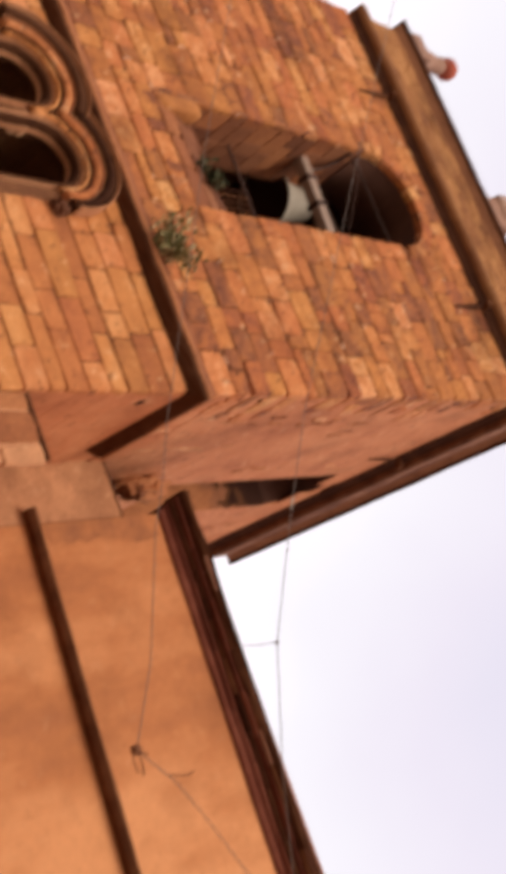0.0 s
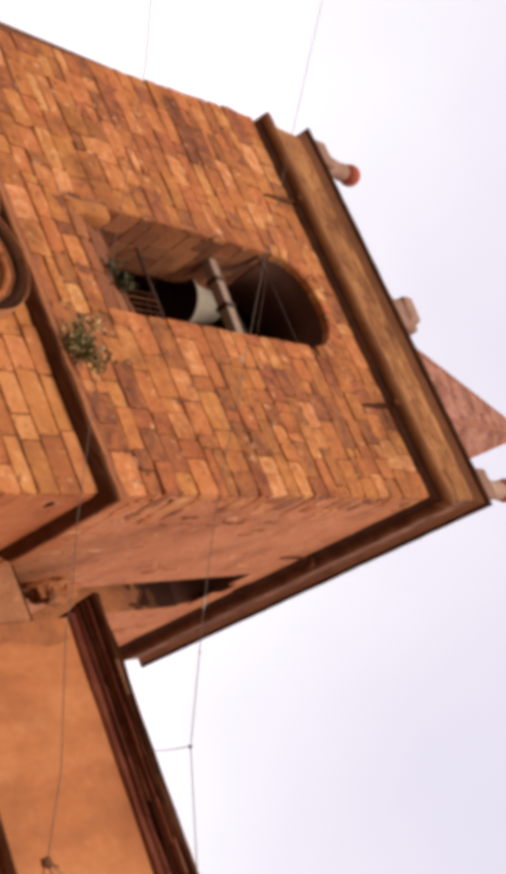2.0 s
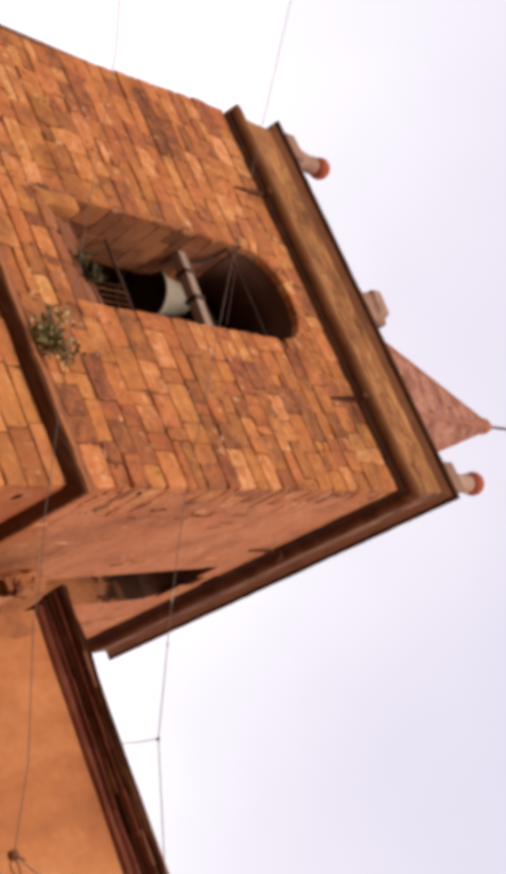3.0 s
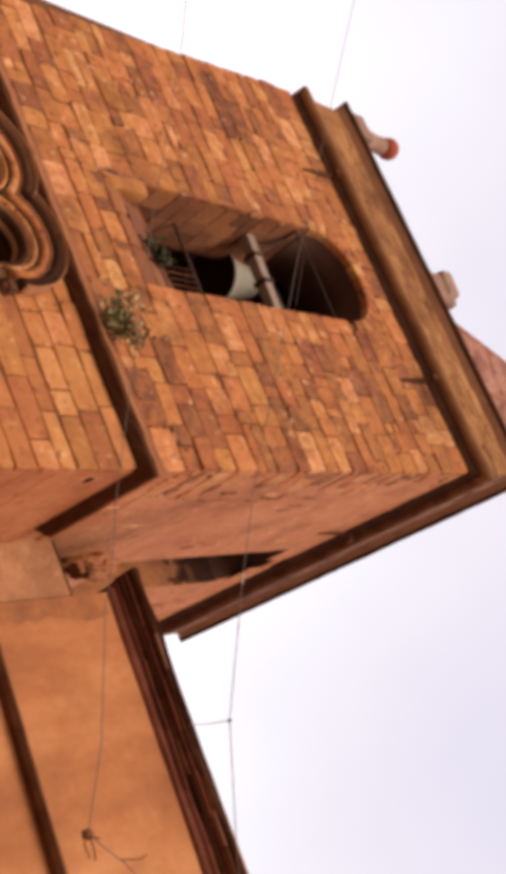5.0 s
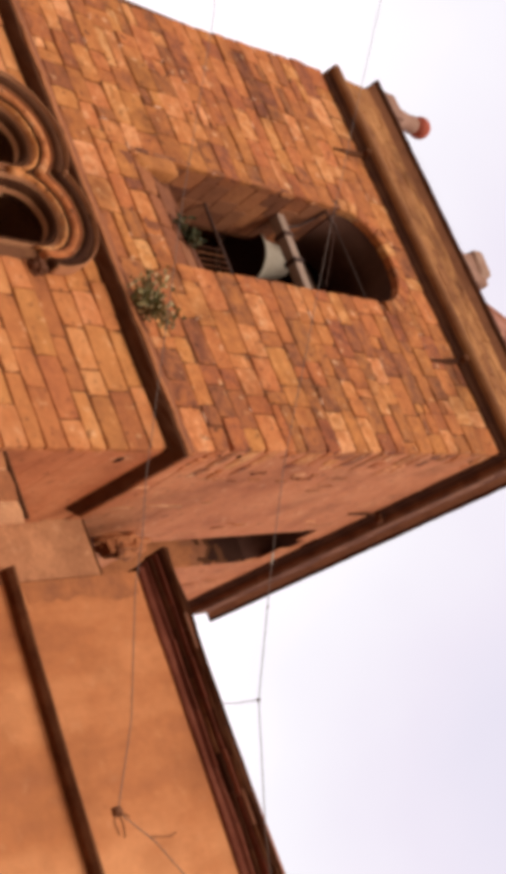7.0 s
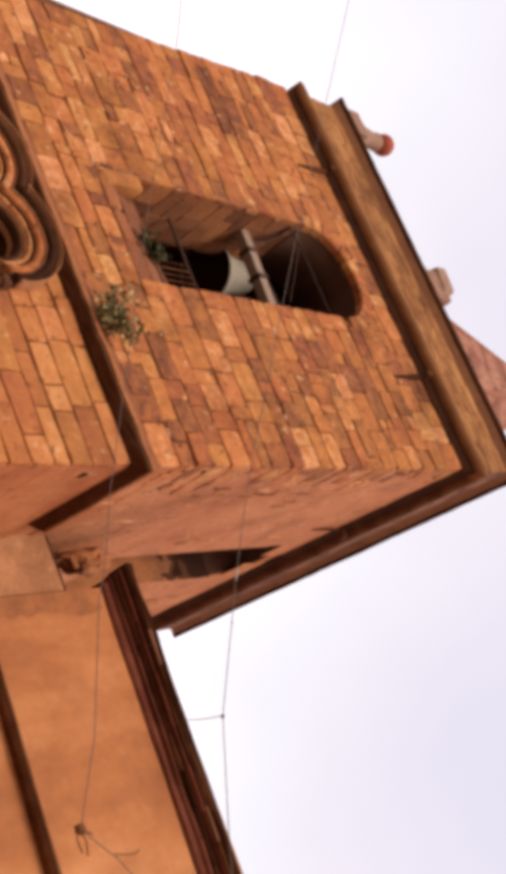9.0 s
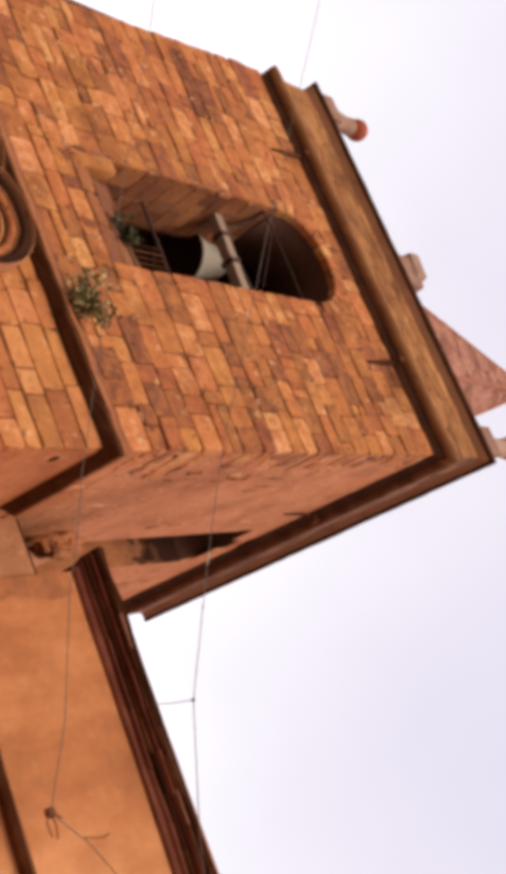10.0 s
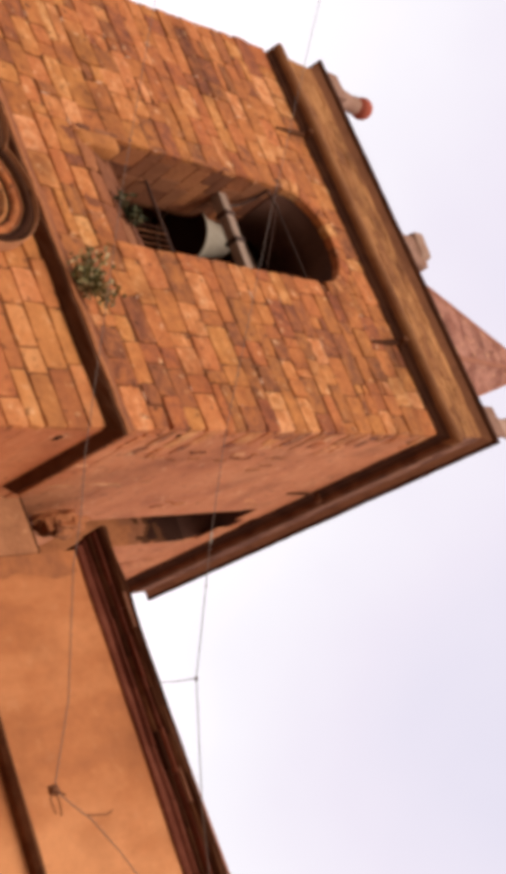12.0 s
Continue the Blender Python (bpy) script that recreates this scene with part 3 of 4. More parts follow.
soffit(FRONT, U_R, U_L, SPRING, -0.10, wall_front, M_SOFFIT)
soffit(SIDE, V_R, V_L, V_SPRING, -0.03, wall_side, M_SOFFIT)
# far reveal of the side opening: bare stones low down, shade painted in under the arch
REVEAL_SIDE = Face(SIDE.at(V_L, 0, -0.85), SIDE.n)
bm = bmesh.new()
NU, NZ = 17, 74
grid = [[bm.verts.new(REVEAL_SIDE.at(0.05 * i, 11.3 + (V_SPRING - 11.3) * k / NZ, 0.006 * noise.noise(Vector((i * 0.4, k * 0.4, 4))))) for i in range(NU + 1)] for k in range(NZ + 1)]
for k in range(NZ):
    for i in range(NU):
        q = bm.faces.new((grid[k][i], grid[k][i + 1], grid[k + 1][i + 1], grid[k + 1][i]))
        shade = 11.3 + (V_SPRING - 11.3) * k / NZ - 13.55 - 0.7 * max(0.0, 0.05 * i - 0.5) + 0.42 * noise.noise(Vector((i * 0.35, k * 0.21, 1.5)))
        q.material_index = 0 if shade < -0.3 else 1 if shade < 0.0 else 2 if shade < 0.22 else 3
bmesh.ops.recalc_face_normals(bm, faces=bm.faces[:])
reveal = part("reveal", bm, M_FILL, wall_side, "stained stone reveal, darkened under the arch for shade", smooth=True)
for m in (M_REVEAL, M_SHADE_CRUST, M_DARK):
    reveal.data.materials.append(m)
bm = bmesh.new()                                     # three-cornered dark patch, proud of the stone, in place of a shaded putlog hole
h = [(-0.055, 13.894), (-0.215, 13.854), (-0.075, 13.694)]
v = [bm.verts.new(SIDE.at(V_L + d, z, o)) for d in (-0.009, 0.03) for o, z in h]
for q in ((0, 1, 2), (5, 4, 3), (0, 3, 4, 1), (1, 4, 5, 2), (2, 5, 3, 0)):
    bm.faces.new([v[k] for k in q])
bmesh.ops.recalc_face_normals(bm, faces=bm.faces[:])
part("putlog_hole", bm, M_DARK, wall_side, "small dark patch standing in for a shaded putlog hole")

bm = bmesh.new()
tube(bm, [FRONT.at(U_R - 0.02, 12.02, -0.45), FRONT.at(U_L + 0.02, 12.08, -0.45)], 0.018, 6)
railing = thing("railing", "rusty iron railing in the belfry opening", "railing")
part("rail", bm, M_IRON, railing)
for k in range(9):
    bm = bmesh.new()
    u = U_R + 0.05 + k * 0.075
    tube(bm, [FRONT.at(u, 11.6, -0.45), FRONT.at(u, 12.03 + 0.004 * k, -0.45)], 0.011, 6)
    part("bar", bm, M_CRUST, railing)

# ---- twin window of the lower stage: stepped arch rings, column, hood moulding
def arch_band(bm, c, r0, r1, spring, out0, out1, foot, n=18, a0=0.0, a1=math.pi):
    """A moulded band round an arch, from radius r0 to r1, with straight legs down to foot."""
    path = [(0.0, foot - spring)] if a0 == 0.0 else []
    path += [(a0 + (a1 - a0) * k / n, None) for k in range(n + 1)]
    path += [(math.pi, foot - spring)] if a1 == math.pi else []
    mid = (r0 + r1) / 2
    prof = [(r0, out0), (r0, out1 - 0.015), (r0 + 0.015, out1), (mid, out1 + 0.008), (r1 - 0.015, out1), (r1, out1 - 0.015), (r1, out0)]
    rows = []
    for a, leg in path:
        row = []
        for r, o in prof:
            u, z = c + r * math.cos(a), spring + (r * math.sin(a) if leg is None else leg)
            row.append(bm.verts.new(FRONT.at(u, z, o)))
        rows.append(row)
    for a, b in zip(rows, rows[1:]):
        for k in range(len(prof) - 1):
            bm.faces.new((a[k], a[k + 1], b[k + 1], b[k]))
    bm.faces.new(rows[0])
    bm.faces.new(rows[-1][::-1])
    for v in bm.verts:
        v.co += noise.noise_vector(v.co * 9) * 0.007
    bmesh.ops.recalc_face_normals(bm, faces=bm.faces[:])


bm = bmesh.new()
box(bm, FRONT.at(BIF_C[1] + 0.5, 7.1, -0.3), FRONT.at(BIF_C[0] - 0.5, 7.25, 0.06))
twin = part("twin_window", bm, M_STONE, tower, "carved twin-arched window with stepped mouldings")
HALF = (BIF_C[1] - BIF_C[0]) / 2
for i, c in enumerate(BIF_C):
    def span(r):        # neighbouring arches meet on the line between them
        t = math.acos(min(1.0, HALF / r)) if r > HALF else 0.0
        return (t, math.pi) if i == 0 else (0.0, math.pi - t)
    # dark bands stand proud; groove shade and crust are put into their colour
    for r0, r1, o0, o1, nm, mat in ((0.248, 0.272, -0.14, -0.10, "inner_arch", M_PALE), (0.272, 0.318, -0.22, -0.025, "dark_hollow", M_SHADE_CRUST), (0.318, 0.340, -0.2, -0.012, "bead", M_PALE),
                                    (0.340, 0.392, -0.2, 0.020, "middle_arch", M_STONE), (0.392, 0.404, -0.2, 0.026, "fine_groove", M_SHADE_CRUST), (0.404, 0.482, -0.2, 0.056, "outer_arch", M_STONE),
                                    (0.482, 0.504, -0.2, 0.062, "bead", M_PALE), (0.504, 0.587, -0.1, 0.100, "dark_hollow", M_SHADE_CRUST)):
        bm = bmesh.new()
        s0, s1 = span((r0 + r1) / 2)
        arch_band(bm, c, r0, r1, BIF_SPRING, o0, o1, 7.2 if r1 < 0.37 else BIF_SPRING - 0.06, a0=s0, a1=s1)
        part(nm, bm, mat, twin, "dark band for the crusted, shaded groove between mouldings" if mat is M_SHADE_CRUST else "carved stone arch", smooth=True)
    bm = bmesh.new()
    s0, s1 = span(0.57)
    arch_band(bm, c, 0.589, 0.608, BIF_SPRING + 0.015, 0.0, 0.118, BIF_SPRING - 0.05, n=22, a0=s0, a1=s1)
    part("hood_moulding", bm, M_PALE, twin, "projecting hood moulding", smooth=True)
for u in (BIF_C[0] - 0.565, BIF_C[1] + 0.565):          # broken carved corbels at the feet of the hood
    bm = bmesh.new()
    bmesh.ops.create_icosphere(bm, subdivisions=3, radius=1)
    for v in bm.verts:
        k = 1 + 0.5 * noise.noise(v.co * 2.1 + Vector((u, 0, 3))) + 0.25 * noise.noise(v.co * 5.3)
        v.co = FRONT.at(u + v.co.x * 0.075 * k, BIF_SPRING - 0.17 + v.co.z * 0.085 * k, 0.02 + v.co.y * 0.06 * k)
    part("corbel", bm, M_MOULD, twin, "broken dark carved corbel")
bm = bmesh.new()
cx = X_C - (BIF_C[0] + BIF_C[1]) / 2
lathe(bm, [(0.07, 7.2), (0.065, 8.3), (0.085, 8.36), (0.072, 8.44), (0.085, 8.55), (0.12, 8.66), (0.125, 8.70), (0.10, 8.705), (0.13, 8.72), (0.13, 8.80), (0.06, 8.82)], (cx, Y_F + 0.16, 0), 16)
part("column", bm, M_PALE, twin, "slender pale column with a carved capital", smooth=True)

# ---------------------------------------------------------------- the bell and its hanging
bell = thing("bell", "pale weathered bronze bell hanging in the belfry", "bell", at=(-6.25, 7.05, 13.4))
bm = bmesh.new()
BX, BY, BZ = -6.24, 7.05, 13.34
lathe(bm, [(0.02, 0.83), (0.13, 0.82), (0.18, 0.74), (0.21, 0.60), (0.235, 0.38), (0.275, 0.20), (0.345, 0.04), (0.365, 0.0), (0.345, 0.0), (0.34, 0.012)], (BX, BY, BZ), 32)
part("body", bm, M_BELL, bell, smooth=True)
# lining whose near-black colour stands for the bell's unlit inside
bm = bmesh.new()
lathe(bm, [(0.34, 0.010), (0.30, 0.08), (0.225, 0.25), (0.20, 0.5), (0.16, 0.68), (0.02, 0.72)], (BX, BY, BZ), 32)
part("mouth", bm, M_DARK, bell, "inside of the bell, coloured dark for its shade", smooth=True)
for dx in (-0.06, 0.06):
    bm = bmesh.new()
    tube(bm, [(BX + dx, BY, BZ + 0.8), (BX + dx * 1.4, BY, BZ + 0.98)], 0.03, 6)
    part("crown_loop", bm, M_IRON, bell)
beam = thing("bell_beam", "grey weathered timber beam carrying the bell", "beam")
bm = bmesh.new()
box(bm, (-6.45, 6.35, 13.19), (-4.95, 6.47, 13.32), 0.004)
for v in bm.verts:                                  # it lies a little askew between the jambs
    v.co.y += 0.05 * (v.co.x + 5.75)
bevelled(bm, 0.012)
part("timber", bm, M_WOOD, beam)
bm = bmesh.new()
box(bm, (-7.5, 6.98, 14.36), (-3.6, 7.14, 14.54), 0.004)
bevelled(bm, 0.012)
part("timber", bm, M_WOOD, beam)
for x in (-6.05, -5.72):
    bm = bmesh.new()
    y = 6.415 + 0.05 * (x + 5.75)
    box(bm, (x - 0.025, y - 0.08, 13.175), (x + 0.025, y + 0.08, 13.335))
    part("strap", bm, M_IRON, beam, "iron strap")
hanger = thing("iron_hanger", "bent iron hanger with thin stay rods", "hanger")
for nm, pts, r in (("bow", [(-6.20, 6.44, 13.31), (-6.24, 6.38, 13.62), (-6.28, 6.25, 13.78), (-6.29, 6.10, 13.84), (-6.18, 6.10, 13.865), (-6.065, 6.10, 13.89)], 0.019),
                   ("stay", [(-6.08, 6.10, 13.885), (-5.62, 6.10, 13.87), (-5.12, 6.10, 13.855)], 0.009), ("stay", [(-6.08, 6.10, 13.885), (-5.75, 6.20, 13.71), (-5.38, 6.31, 13.50)], 0.006)):
    bm = bmesh.new()
    tube(bm, pts, r, 6)
    part(nm, bm, M_IRON, hanger)

# ---------------------------------------------------------------- the nave beside the tower
Y_N = 7.54
nave = thing("nave", "low church nave with ochre plaster and a dark eave", "church", at=(4, 10, 0))
NF = Face((-2.77, Y_N, 0), (1, 0, 0))
bm = bmesh.new()
slab_with_holes(bm, NF, [(0, 0), (14, 0), (14, 10.40), (0, 10.40)], [], 0.0, 0.6)
part("wall", bm, M_PLASTER, nave, "blotchy ochre plaster wall")
bm = bmesh.new()
box(bm, (-3.40, Y_N + 0.002, 0), (-2.775, Y_N + 0.6, 9.91), 0.004)
part("pier", bm, M_STRIP, nave, "worn stone pier beside the tower")
# dark slab added to draw the shadow line along the pier's top edge
bm = bmesh.new()
box(bm, (-3.40, Y_N - 0.002, 9.912), (-2.775, Y_N + 0.55, 9.930), 0.002)
part("bed_joint", bm, M_SHADE_CRUST, nave, "thin dark strip for the shadow line on top of the pier")


EAVE_FALL = -0.035                                 # the eave drops a little along its length


def run_x(bm, x0, x1, profile, step=0.12, worn=0.01, slope=0.0, seed=0.0):
    """A moulding along x: profile is a closed list of (y, z)."""
    n = max(2, int((x1 - x0) / step))
    rows = []
    for i in range(n + 1):
        x = x0 + (x1 - x0) * i / n
        row = []
        for j, (y, z) in enumerate(profile):
            d = noise.noise_vector(Vector((x * 2.2 + seed, j * 7.0, 0.5))) * worn
            row.append(bm.verts.new((x, y + d.y, z + d.z + slope * (x - x0))))
        rows.append(row)
    m = len(profile)
    for a, b in zip(rows, rows[1:]):
        for k in range(m):
            bm.faces.new((a[k], a[(k + 1) % m], b[(k + 1) % m], b[k]))
    bm.faces.new(rows[0])
    bm.faces.new(rows[-1][::-1])
    bmesh.ops.recalc_face_normals(bm, faces=bm.faces[:])


bm = bmesh.new()
run_x(bm, -2.80, 9.0, [(7.55, 10.36), (7.52, 10.36), (7.508, 10.375), (7.505, 10.49), (7.55, 10.49)], slope=EAVE_FALL, seed=1)
eave = part("eave", bm, M_EAVE, nave, "dark terracotta cornice stepping out under the roof")
rnd = random.Random(23)
LAYERS = ((7.475, 10.372, 0.050, M_EAVE, 0.62), (7.442, 10.422, 0.032, M_CRUST, 0.40), (7.405, 10.455, 0.036, M_EAVE, 0.44), (7.375, 10.493, 0.022, M_CRUST, 0.36), (7.350, 10.517, 0.034, M_SHADE_CRUST, 0.30))
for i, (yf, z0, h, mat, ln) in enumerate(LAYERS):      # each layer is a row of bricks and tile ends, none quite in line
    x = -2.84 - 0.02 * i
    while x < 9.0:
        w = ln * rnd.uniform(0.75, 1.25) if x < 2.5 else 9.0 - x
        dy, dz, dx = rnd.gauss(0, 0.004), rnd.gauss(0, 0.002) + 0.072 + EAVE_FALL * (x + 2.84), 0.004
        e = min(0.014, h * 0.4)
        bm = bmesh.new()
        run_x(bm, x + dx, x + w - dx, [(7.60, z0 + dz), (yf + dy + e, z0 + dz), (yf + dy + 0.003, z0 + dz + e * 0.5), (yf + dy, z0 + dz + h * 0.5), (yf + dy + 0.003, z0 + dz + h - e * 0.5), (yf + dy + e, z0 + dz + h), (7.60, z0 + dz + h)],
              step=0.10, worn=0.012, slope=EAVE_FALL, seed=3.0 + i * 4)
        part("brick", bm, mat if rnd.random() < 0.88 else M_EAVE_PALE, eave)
        x += w
bm = bmesh.new()
run_x(bm, -2.90, 9.0, [(8.2, 10.622), (7.345, 10.622), (7.335, 10.634), (7.345, 10.660), (8.2, 10.660)], slope=EAVE_FALL, step=0.05, worn=0.018, seed=31)
part("board", bm, M_CRUST, eave, "ragged dark roof edge")
RIDGE_Y, RIDGE_Z, BACK_Y = 12.5, 12.4, 17.64
for ya, yb, za, zb in ((7.44, RIDGE_Y, 10.70, RIDGE_Z), (RIDGE_Y, BACK_Y, RIDGE_Z, 10.70)):
    bm = bmesh.new()
    v = [bm.verts.new((x, y, z - t)) for t in (0.0, 0.03) for x, y, z in ((-2.90, ya, za), (11.3, ya, za), (11.3, yb, zb), (-2.90, yb, zb))]
    for f in ((0, 1, 2, 3), (7, 6, 5, 4), (0, 4, 5, 1), (1, 5, 6, 2), (2, 6, 7, 3), (3, 7, 4, 0)):
        bm.faces.new([v[i] for i in f])
    part("roof", bm, M_TILE, nave, "low terracotta roof")
for x in (-2.765, 10.63):
    bm = bmesh.new()
    slab_with_holes(bm, Face((x, 8.15, 0), (0, 1, 0)), [(0, 0), (8.9, 0), (8.9, 10.4), (4.35, 12.3), (0, 10.75)], [], 0.6, 0.6)
    part("end_wall", bm, M_PLASTER, nave)
bm = bmesh.new()
slab_with_holes(bm, Face((11.23, 17.4, 0), (-1, 0, 0)), [(0, 0), (14, 0), (14, 10.4), (0, 10.4)], [], 0.0, 0.3)
part("wall", bm, M_PLASTER, nave)
bm = bmesh.new()
run_x(bm, -2.88, 9.0, [(7.545, 8.80), (7.47, 8.80), (7.428, 8.832), (7.430, 8.858), (7.50, 8.885), (7.545, 8.885)], worn=0.008, slope=-0.055, seed=20)
part("plaster_band", bm, M_CRUST, nave, "dark projecting band")

bm = bmesh.new()                                     # ragged strip of darker plaster next to the pier
rims = []
for i in range(25):
    z = 8.98 + i * 0.055
    a = 0.19 + 0.09 * noise.noise(Vector((0.3, z * 2.1, 0.7))) + 0.04 * noise.noise(Vector((0.3, z * 9.0, 2.7)))
    rims.append([bm.verts.new((x, y, z)) for x, y in ((-2.768, Y_N + 0.05), (-2.768, Y_N - 0.004), (-2.768 + a, Y_N - 0.004), (-2.768 + a, Y_N + 0.05))])
for a, b in zip(rims, rims[1:]):
    for k in range(4):
        bm.faces.new((a[k], a[(k + 1) % 4], b[(k + 1) % 4], b[k]))
for r in (rims[0], rims[-1]):
    bm.faces.new(r)
bmesh.ops.recalc_face_normals(bm, faces=bm.faces[:])
part("plaster_patch", bm, M_PLASTER_DARK, nave, "ragged brown strip of darker plaster")

# rubble and mortar in the corner between pier, roof and tower
rnd = random.Random(5)
rubble = thing("rubble", "broken stones and mortar lodged between roof and tower", "rubble", at=(-3.1, 7.9, 10.4))
bm = bmesh.new()
bmesh.ops.create_icosphere(bm, subdivisions=4, radius=1)
for v in bm.verts:
    d = v.co * (1 + 0.45 * noise.noise(v.co * 2.3) + 0.12 * noise.noise(v.co * 6.1))
    v.co = Vector((-3.24 + d.x * 0.13, 8.05 + d.y * 0.12, 10.86 + d.z * 0.34))
part("mortar", bm, M_FILL, rubble, "lump of crumbling mortar")
for k in range(5):
    bm = bmesh.new()
    c = Vector((rnd.uniform(-3.26, -3.16), rnd.uniform(7.92, 8.0), rnd.uniform(10.6, 11.1)))
    h = Vector((rnd.uniform(0.02, 0.05), rnd.uniform(0.03, 0.06), rnd.uniform(0.02, 0.05)))
    box(bm, c - h, c + h, 0.015, rnd)
    bevelled(bm, 0.008, 1)
    part("stone", bm, M_REVEAL if k % 2 else M_FILL, rubble)

# short buttress in the corner, flush with the tower's front
BUTT = [(X_C + 0.012, 6.04), (-2.66, 6.04), (-3.22, 7.2), (-3.26, 7.2)]      # it narrows towards the back


def wedge(z0, z1, grow=0.0):
    bm = bmesh.new()
    v = [bm.verts.new((x, y - (grow if y < 7 else 0.0), z)) for z in (z0, z1) for x, y in BUTT]
    for f in ((3, 2, 1, 0), (4, 5, 6, 7), (0, 1, 5, 4), (1, 2, 6, 5), (2, 3, 7, 6), (3, 0, 4, 7)):
        bm.faces.new([v[k] for k in f])
    return bm


buttress = thing("buttress", "short rough stone buttress against the tower", "buttress", at=(-3.0, 6.4, 0))
part("core", wedge(0, 7.72), M_STRIP, buttress)
# near-black slab painted in where the top edge has a shadow gap
part("bed_joint", wedge(7.745, 7.765, 0.012), M_SHADE_CRUST, buttress, "dark slab standing in for the shadow gap along the top")
for z0, z1 in courses(6.6, 7.74, rnd, 0.2, 0.3):
    for u0, u1 in split_run(0.0, 0.55, rnd, 0.16, 0.3):
        fc = Face((X_C + 0.012, 6.04, 0), (1, 0, 0))
        v, f = stone_mesh(fc, u0 + 0.006, u1 - 0.006, z0 + 0.006, z1 - 0.006, 0.012 + rnd.gauss(0, 0.004), rnd, bev=0.012, wob=0.015, deep=0.04, tilt=0.004)
        add_stone("stone", v, f, M_FILL if z0 > 7.3 and u0 < 0.2 else M_STRIP, buttress, parent_place(buttress))

# ---------------------------------------------------------------- cables
def hang(a, b, sag, n=14):
    a, b = Vector(a), Vector(b)
    return [a.lerp(b, k / n) - Vector((0, 0, sag * 4 * (k / n) * (1 - k / n))) for k in range(n + 1)]


def cable(name, label, runs, r):
    t = thing(name, label, "cable", group="overhead cables")
    for pts in runs:
        bm = bmesh.new()
        tube(bm, pts, r, 6)
        part("wire", bm, M_CABLE, t)
    return t


def polyline(pts, n=5):
    out = [Vector(pts[0])]
    for a, b in zip(pts, pts[1:]):
        out += [Vector(a).lerp(Vector(b), k / n) for k in range(1, n + 1)]
    return out


def clamp(parent, at, r):
    bm = bmesh.new()
    bmesh.ops.create_icosphere(bm, subdivisions=2, radius=r)
    for v in bm.verts:
        v.co = Vector(at) + v.co * (1 + 0.5 * noise.noise(v.co * 60))
    part("clamp", bm, M_MOULD, parent, "small dark cable clamp")


CY = 5.3      # both cables hang in front of the tower
KNOT = (-0.99, CY, 8.45)
up = cable("overhead_cable", "thin grey overhead cable with a side branch to the eave",
           [polyline([(-12.5, CY, 19.1), (-10.9, CY, 17.57), (-7.77, CY, 14.57), (-5.2, CY, 12.12), (-2.72, CY, 9.82), (-1.94, CY, 9.18), KNOT, (-0.195, CY, 8.04), (0.9, CY, 7.6), (2.6, CY, 7.2)]),
            polyline([KNOT, (-1.17, 6.2, 9.36), (-1.38, 7.16, 10.33)])], 0.0035)
clamp(up, KNOT, 0.014)
clamp(up, (-1.60, CY, 8.92), 0.009)
bm = bmesh.new()
tube(bm, [(-1.99, CY, 9.222), (-1.975, CY, 9.21), (-1.915, CY, 9.16), (-1.90, CY, 9.148)], [0.005, 0.008, 0.008, 0.005], 10)
part("insulator", bm, M_BELL, up, "pale ceramic insulator")
JOINT = (-0.572, CY, 6.92)
low = cable("overhead_cable", "thin cable with a dark knot where several wires meet",
            [polyline([(-11.0, CY, 13.95), (-8.8, CY, 12.45), (-7.7, CY, 11.75), (-5.2, CY, 9.95), (-2.61, CY, 8.18), (-2.17, CY, 7.92), (-1.84, CY, 7.69), (-1.04, CY, 7.26), JOINT]),
             polyline([JOINT, (-0.36, CY, 7.12), (-0.141, CY, 7.25), (0.9, CY, 7.75), (2.2, CY, 8.3)])], 0.0035)
clamp(low, JOINT, 0.032)
for pts in ([(-0.57, CY, 6.92), (-0.50, CY, 6.93), (-0.43, CY, 6.91)], [(-0.57, CY, 6.91), (-0.53, CY, 6.87), (-0.45, CY, 6.875)], [(-0.39, CY, 7.10), (-0.36, CY, 7.24), (-0.37, CY, 7.30)], [(-0.60, CY, 6.88), (-0.53, CY - 0.01, 6.98)]):
    bm = bmesh.new()
    tube(bm, pts, 0.0045, 6)
    part("loose_end", bm, M_MOULD, low)

